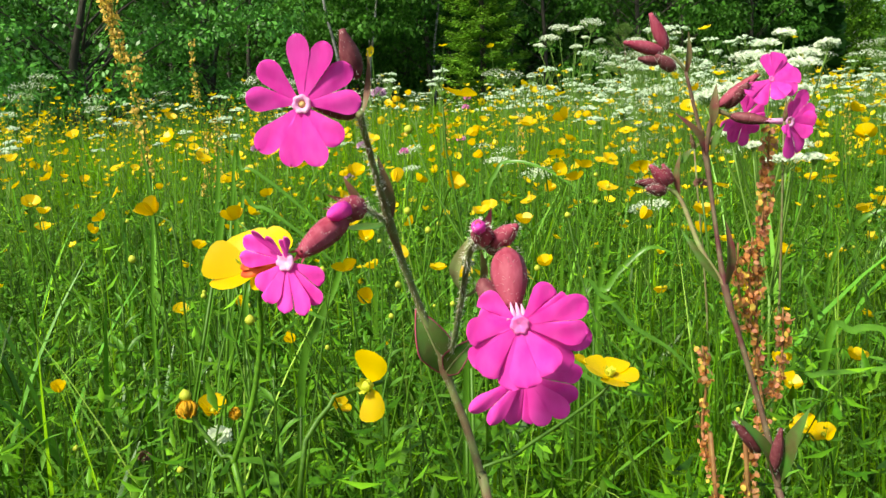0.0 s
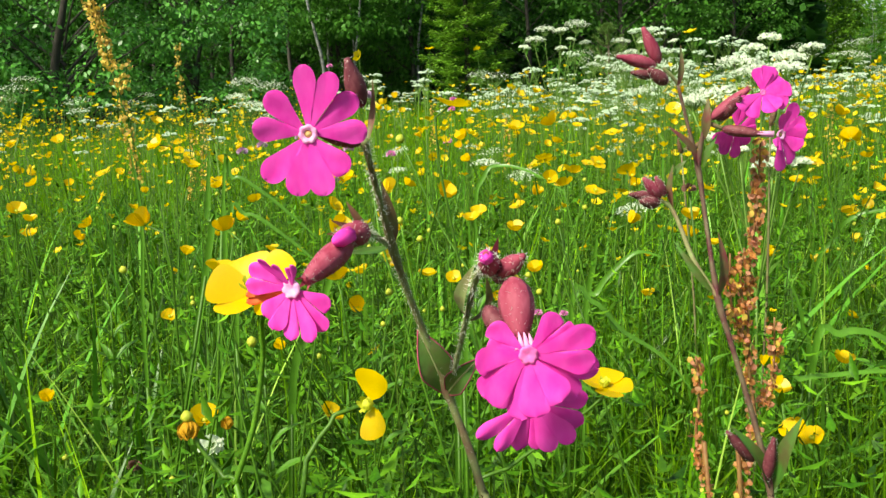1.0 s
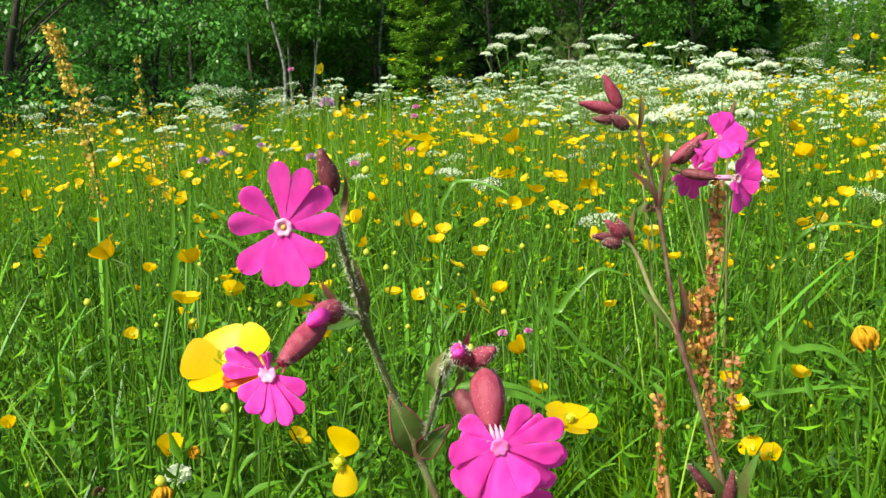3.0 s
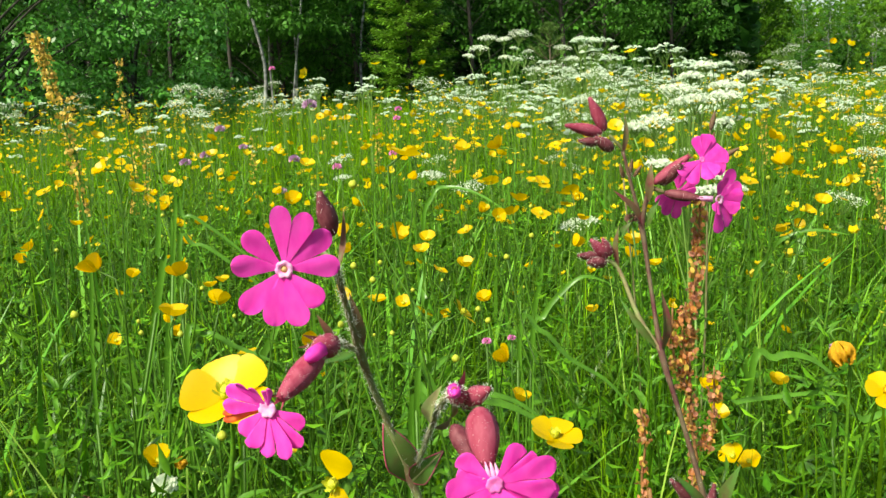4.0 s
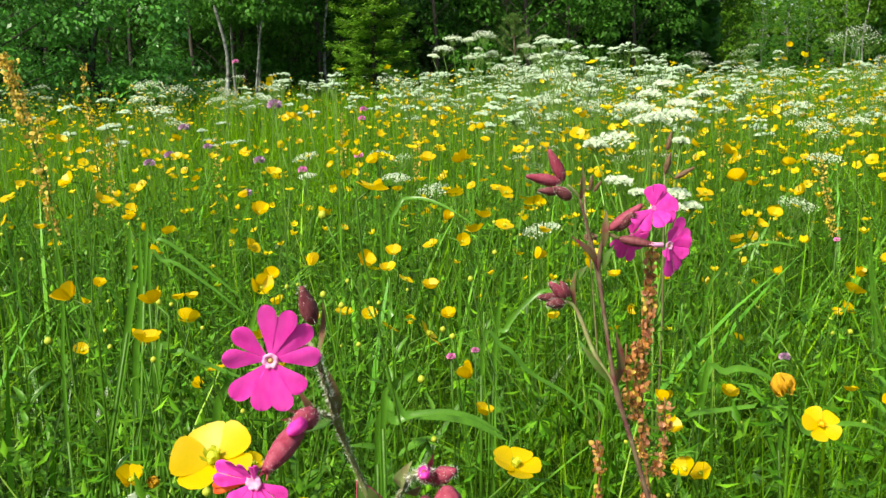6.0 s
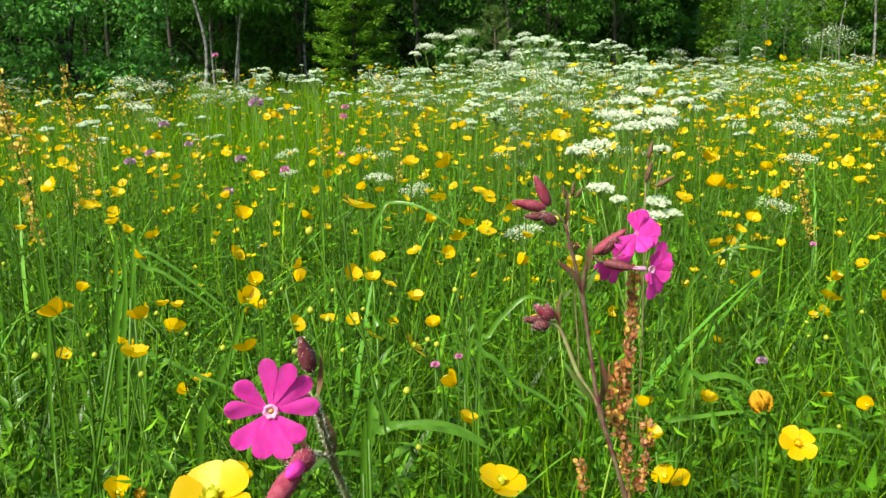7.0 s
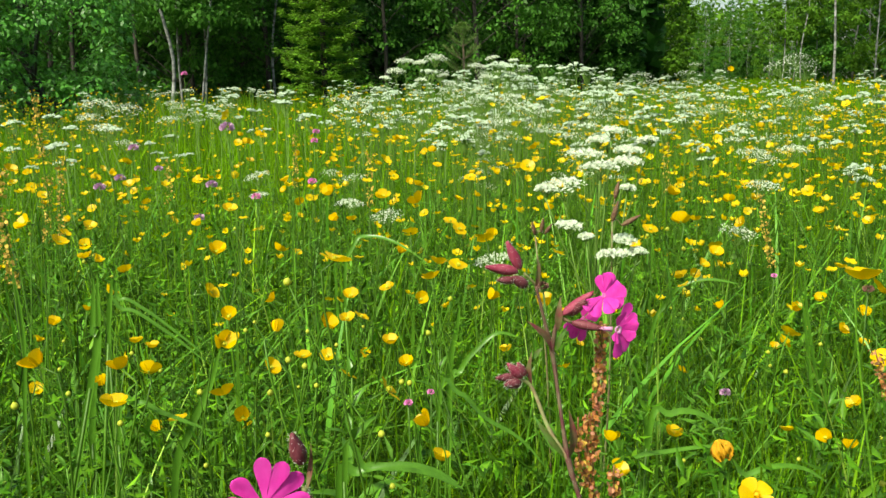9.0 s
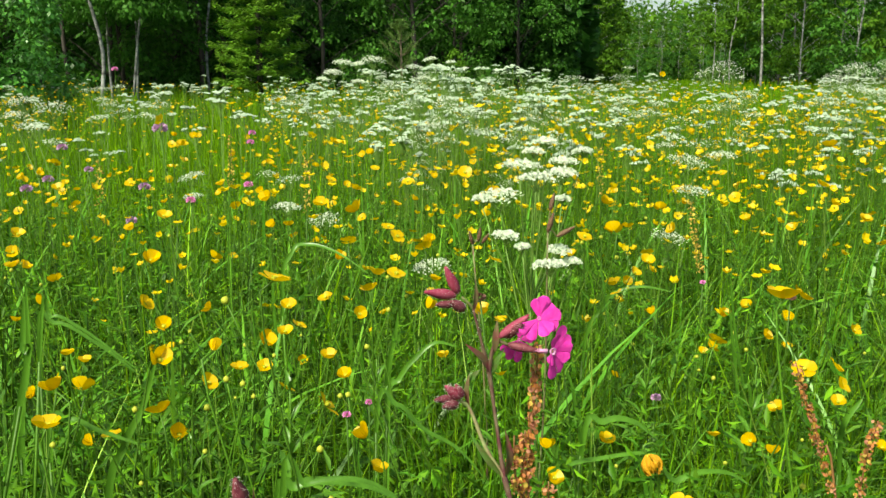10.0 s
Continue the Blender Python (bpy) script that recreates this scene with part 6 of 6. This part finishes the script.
def small_heads():
    rnd = random.Random(17)
    for p, r in (((-0.264, 2.0, 0.609), 0.017), ((-0.520, 2.2, 0.554), 0.013), ((-0.486, 1.9, 0.510), 0.012), ((-0.504, 1.8, 0.503), 0.012), ((-0.423, 2.0, 0.519), 0.010),
                 ((-0.278, 1.8, 0.501), 0.012), ((0.41, 0.835, 0.358), 0.006), ((-0.30, 1.75, 0.44), 0.011)):
        mauve_head(p, r, rnd, "clover", "pale mauve clover head in the grass", M_MAUVE)
    for p in ((-0.068, 2.1, 0.568), (-0.063, 2.1, 0.590), (-0.066, 1.7, 0.513), (-0.169, 1.6, 0.499), (0.07, 0.78, 0.40), (0.04, 0.69, 0.425), (-0.712, 4.2, 0.757), (0.55, 1.0, 0.45)):
        mauve_head(p, (0.015 if p[1] > 4 else 0.009) if p[1] > 1.5 else 0.004, rnd, "pink_flower", "small pink flower far off in the grass", M_DULL_PINK)
    mauve_head((-0.195, 0.549, 0.375), 0.009, rnd, "white_clover", "small white clover head low in the grass", M_WHITE)
    for p in ((-0.297, 0.653, 0.315), (0.17, 0.72, 0.52), (0.55, 0.8, 0.48)):
        mauve_head(p, 0.006, rnd, "seed_head", "dry brown seed head on a thin stem", M_BROWN, "wild plant")


small_heads()


def seed_campion(heads, foot, seed):
    """A campion past flower, with dry brown cups."""
    t = thing("seeding_campion", foot, "faded campion with dry brown seed cups on a thin stem", "wildflower", "red campions")
    top = Vector(heads[0][0])
    part("stem", tube(Geo(), [Vector(foot), Vector(foot).lerp(top, 0.6) + Vector((0.008, 0, 0)), top], 0.0016, 0.0009, 6), M_CAMP_STEM, t)
    for k, (a, b, r) in enumerate(heads):
        if k:
            part("pedicel", tube(Geo(), [top, top.lerp(Vector(a), 0.5) + Vector((0, 0, 0.004)), a], 0.0007, 0.0006, 5, steps=3), M_CAMP_STEM, t)
        calyx(t, a, b, r, M_DRY_CUP, "seed_cup", "", True, seed + k)


M_DRY_CUP = surface("dry_cup", (0.12, 0.05, 0.035), (0.20, 0.13, 0.06), 0.7, 400, 0.3, 0.1)
seed_campion((((0.205, 0.90, 0.535), (0.200, 0.895, 0.551), 0.0023), ((0.212, 0.90, 0.538), (0.213, 0.895, 0.555), 0.0024), ((0.216, 0.90, 0.536), (0.223, 0.895, 0.548), 0.0022)), (0.23, 0.90, 0), 80)
seed_campion((((0.262, 0.80, 0.565), (0.266, 0.795, 0.586), 0.0027), ((0.272, 0.80, 0.560), (0.290, 0.795, 0.571), 0.0026), ((0.264, 0.80, 0.588), (0.268, 0.80, 0.606), 0.0025)), (0.24, 0.80, 0), 90)


# ---- broad blades that catch the light ----
def broad_blades():
    g = np.random.default_rng(19)
    n = 2300
    x, y = wedge(n, 0.90, 3.0, -36, 50, g, 1.3)
    a = blades(x, y, np.full(n, -0.02), g.uniform(0.28, 0.55, n), g.uniform(0.004, 0.010, n), np.abs(g.normal(0.7, 0.55, n)), 9, g)
    n = 800
    x, y = wedge(n, 0.50, 1.3, -38, 50, g, 1.5)
    b = blades(x, y, np.full(n, -0.02), g.uniform(0.26, 0.44, n), g.uniform(0.005, 0.011, n), np.abs(g.normal(0.9, 0.5, n)), 10, g)
    stuff("broad_grass", mesh_np("broad_grass", *join_np([a, b]), [M_GRASS_WIDE]), "broad arching green grass blades", "grass")


broad_blades()


def grass_blade(points, width, label="broad arching green grass blade"):
    """One broad blade along the points, from its foot in the turf to its tip."""
    pts = smooth(points, 5)
    foot = Vector((pts[0].x, pts[0].y, 0))
    t = thing("grass_blade", foot, label, "grass")
    g = Geo()
    n = len(pts)
    for i, c in enumerate(pts):
        d = (pts[min(i + 1, n - 1)] - pts[max(i - 1, 0)]).normalized()
        side = d.cross(Vector((0.2, -0.7, 0.6))).normalized()
        nor = side.cross(d)
        u = i / (n - 1)
        w = width * 0.29 * min(1, 0.5 + 1.5 * u) * math.sqrt(max(0.0004, 1 - u ** 3))
        g.v.extend([c - side * w + nor * w * 0.35, c - nor * w * 0.1, c + side * w + nor * w * 0.35])
    for i in range(n - 1):
        for k in range(2):
            g.f.append((i * 3 + k, i * 3 + k + 1, i * 3 + 4 + k, i * 3 + 3 + k))
    part("blade", g, M_GRASS_WIDE, t)
    part("stalk", tube(Geo(), [foot, foot.lerp(pts[3], 0.6), pts[5]], 0.0016, 0.0012, 6, steps=3), M_STEM, t)


grass_blade([(0.36, 0.98, 0.0), (0.3728, 0.9800, 0.3559), (0.3954, 0.9800, 0.4256), (0.4123, 0.9700, 0.4501), (0.4425, 0.9600, 0.4586), (0.4794, 0.9500, 0.4532)], 0.010)
grass_blade([(0.00, 1.02, 0.0), (-0.0123, 1.0200, 0.4282), (0.0010, 1.0200, 0.5077), (0.0223, 1.0200, 0.5190), (0.0557, 1.0000, 0.5116), (0.0928, 0.9600, 0.4904)], 0.009)
grass_blade([(0.28, 0.66, 0.0), (0.2300, 0.6600, 0.3573), (0.2433, 0.6600, 0.3718), (0.2709, 0.6600, 0.3749), (0.3102, 0.6600, 0.3770), (0.3419, 0.6600, 0.3719)], 0.008)
grass_blade([(0.33, 0.60, 0.0), (0.2948, 0.6000, 0.3643), (0.3180, 0.6000, 0.3769), (0.3417, 0.6000, 0.3832), (0.3691, 0.6000, 0.3795), (0.3933, 0.6000, 0.3641)], 0.009)
grass_blade([(0.55, 0.68, 0.0), (0.5393, 0.6800, 0.3236), (0.5368, 0.6800, 0.3610), (0.5434, 0.6800, 0.3849), (0.5605, 0.6800, 0.4054)], 0.016, "broad upright grass blade wet with dew")
grass_blade([(0.11, 0.95, 0.0), (0.1103, 0.9500, 0.3178), (0.1125, 0.9500, 0.3762), (0.1199, 0.9500, 0.4118), (0.1244, 0.9500, 0.4457)], 0.013, "broad upright green grass blade")
grass_blade([(0.45, 0.80, 0.0), (0.4985, 0.8000, 0.2981), (0.4896, 0.8000, 0.3814), (0.4796, 0.8000, 0.4422), (0.4745, 0.8000, 0.4752)], 0.011, "broad upright green grass blade")
grass_blade([(-0.33, 0.62, 0.0), (-0.2114, 0.6200, 0.4799), (-0.2058, 0.6200, 0.5242), (-0.2011, 0.6200, 0.5675)], 0.009, "broad upright green grass blade")
grass_blade([(-0.02, 0.56, 0.0), (-0.0194, 0.5600, 0.4168), (-0.0024, 0.5600, 0.4251), (0.0229, 0.5600, 0.4272), (0.0463, 0.5600, 0.4217), (0.0678, 0.5600, 0.4079)], 0.009)
grass_blade([(-0.25, 0.60, 0.0), (-0.1894, 0.6000, 0.5209), (-0.1789, 0.6000, 0.5537), (-0.1603, 0.6000, 0.5449), (-0.1382, 0.6000, 0.5254), (-0.1195, 0.6000, 0.5074)], 0.005)
grass_blade([(-0.27, 0.62, 0.0), (-0.2650, 0.6200, 0.3940), (-0.2560, 0.6200, 0.5190), (-0.2590, 0.6200, 0.5830)], 0.005, "tall green grass stalk")
grass_blade([(-0.30, 0.85, 0.0), (-0.2830, 0.8500, 0.3390), (-0.2680, 0.8500, 0.4410), (-0.2620, 0.8500, 0.5230)], 0.012, "broad upright green grass blade")
grass_blade([(-0.24, 0.75, 0.0), (-0.2300, 0.7500, 0.4700), (-0.2140, 0.7500, 0.5080), (-0.1800, 0.7500, 0.4870), (-0.1430, 0.7500, 0.4530)], 0.007)
grass_blade([(-0.19, 0.68, 0.0), (-0.1690, 0.6800, 0.3460), (-0.1510, 0.6800, 0.4140), (-0.1330, 0.6800, 0.4500), (-0.1200, 0.6800, 0.4890)], 0.012, "broad leaning green grass blade")
grass_blade([(-0.21, 0.66, 0.0), (-0.2050, 0.6600, 0.4150), (-0.1880, 0.6600, 0.4500), (-0.1660, 0.6600, 0.4400), (-0.1270, 0.6600, 0.4210)], 0.009)
grass_blade([(0.08, 0.80, 0.0), (0.0900, 0.8000, 0.3700), (0.1030, 0.8000, 0.4140), (0.1200, 0.8000, 0.4360), (0.1420, 0.8000, 0.4520), (0.1660, 0.8000, 0.4460)], 0.010)
grass_blade([(-0.03, 0.58, 0.0), (-0.0250, 0.5800, 0.3800), (-0.0090, 0.5800, 0.4140), (0.0180, 0.5800, 0.4160), (0.0470, 0.5800, 0.4090), (0.0740, 0.5800, 0.3930)], 0.013, "broad bluish-green arching grass blade")
grass_blade([(0.06, 0.68, 0.0), (0.0650, 0.6800, 0.4100), (0.0840, 0.6800, 0.4350), (0.1080, 0.6800, 0.4100), (0.1400, 0.6800, 0.3880), (0.1660, 0.6800, 0.3560)], 0.008)
grass_blade([(0.55, 0.85, 0.0), (0.5410, 0.8500, 0.3240), (0.5280, 0.8500, 0.3620), (0.5110, 0.8500, 0.4380), (0.5030, 0.8500, 0.4960)], 0.011, "broad upright green grass blade")
grass_blade([(0.31, 0.80, 0.0), (0.3050, 0.8000, 0.3200), (0.2980, 0.8000, 0.3680), (0.2920, 0.8000, 0.3970), (0.2800, 0.8000, 0.4250)], 0.010, "broad upright green grass blade")
grass_blade([(0.25, 0.68, 0.0), (0.2600, 0.6800, 0.3700), (0.2820, 0.6800, 0.4020), (0.3120, 0.6800, 0.4000), (0.3400, 0.6800, 0.3780)], 0.012)


# ---- leafy plants between the flowers ----
def lance_plant(top, height, leaf, seed, label="leafy green plant with long lance-shaped leaves"):
    """An upright plant with pairs of lance-shaped leaves, longest in the middle and crowded at the tip."""
    rnd = random.Random(seed)
    top = Vector(top)
    foot = Vector((top.x + rnd.uniform(-0.02, 0.02), top.y + rnd.uniform(0, 0.03), 0))
    t = thing("leafy_plant", foot, label, "wild plant", "leafy plants")
    line = smooth([foot, foot.lerp(top, 0.5) + Vector((rnd.uniform(-0.01, 0.01), 0, 0)), top], 8)
    part("stem", tube(Geo(), line, 0.0017, 0.0008, 6, steps=1), M_STEM, t)
    pairs = 8
    for k in range(pairs):
        u = 1 - 0.9 * height / top.z * (1 - k / (pairs - 1)) ** 1.2
        p = line[0].lerp(line[-1], u) if u < 0.5 else line[min(len(line) - 1, int(u * (len(line) - 1)))]
        ln = leaf * (1.0 - 0.62 * (k / (pairs - 1)) ** 1.5) * rnd.uniform(0.85, 1.1)
        a = 1.57 * (k % 2) + rnd.uniform(-0.4, 0.4) + 0.5
        rise = 0.15 + 0.75 * (k / (pairs - 1))
        for turn in (0, math.pi):
            d = Vector((math.cos(a + turn), math.sin(a + turn) * 0.8, rise + rnd.uniform(-0.15, 0.15))).normalized()
            part("leaf", blade_leaf(Geo(), p, p + d * ln, ln * rnd.uniform(0.17, 0.24), (0, -0.25, 1), 0.36, 0.10, 0.30, 7), M_GRASS_WIDE, t)
    return t


for k, (place, height, leaf) in enumerate((((-0.0100, 0.660, 0.462), 0.16, 0.052), ((0.386, 0.80, 0.435), 0.14, 0.036), ((-0.235, 0.62, 0.415), 0.14, 0.040), ((-0.168, 0.60, 0.400), 0.12, 0.040),
                                           ((0.092, 0.90, 0.405), 0.14, 0.045), ((0.483, 0.75, 0.420), 0.14, 0.038), ((-0.10, 0.72, 0.395), 0.13, 0.040), ((0.20, 0.78, 0.390), 0.14, 0.042),
                                           ((-0.36, 0.78, 0.415), 0.15, 0.045), ((0.62, 0.88, 0.40), 0.14, 0.040))):
    lance_plant(place, height, leaf, 200 + k)
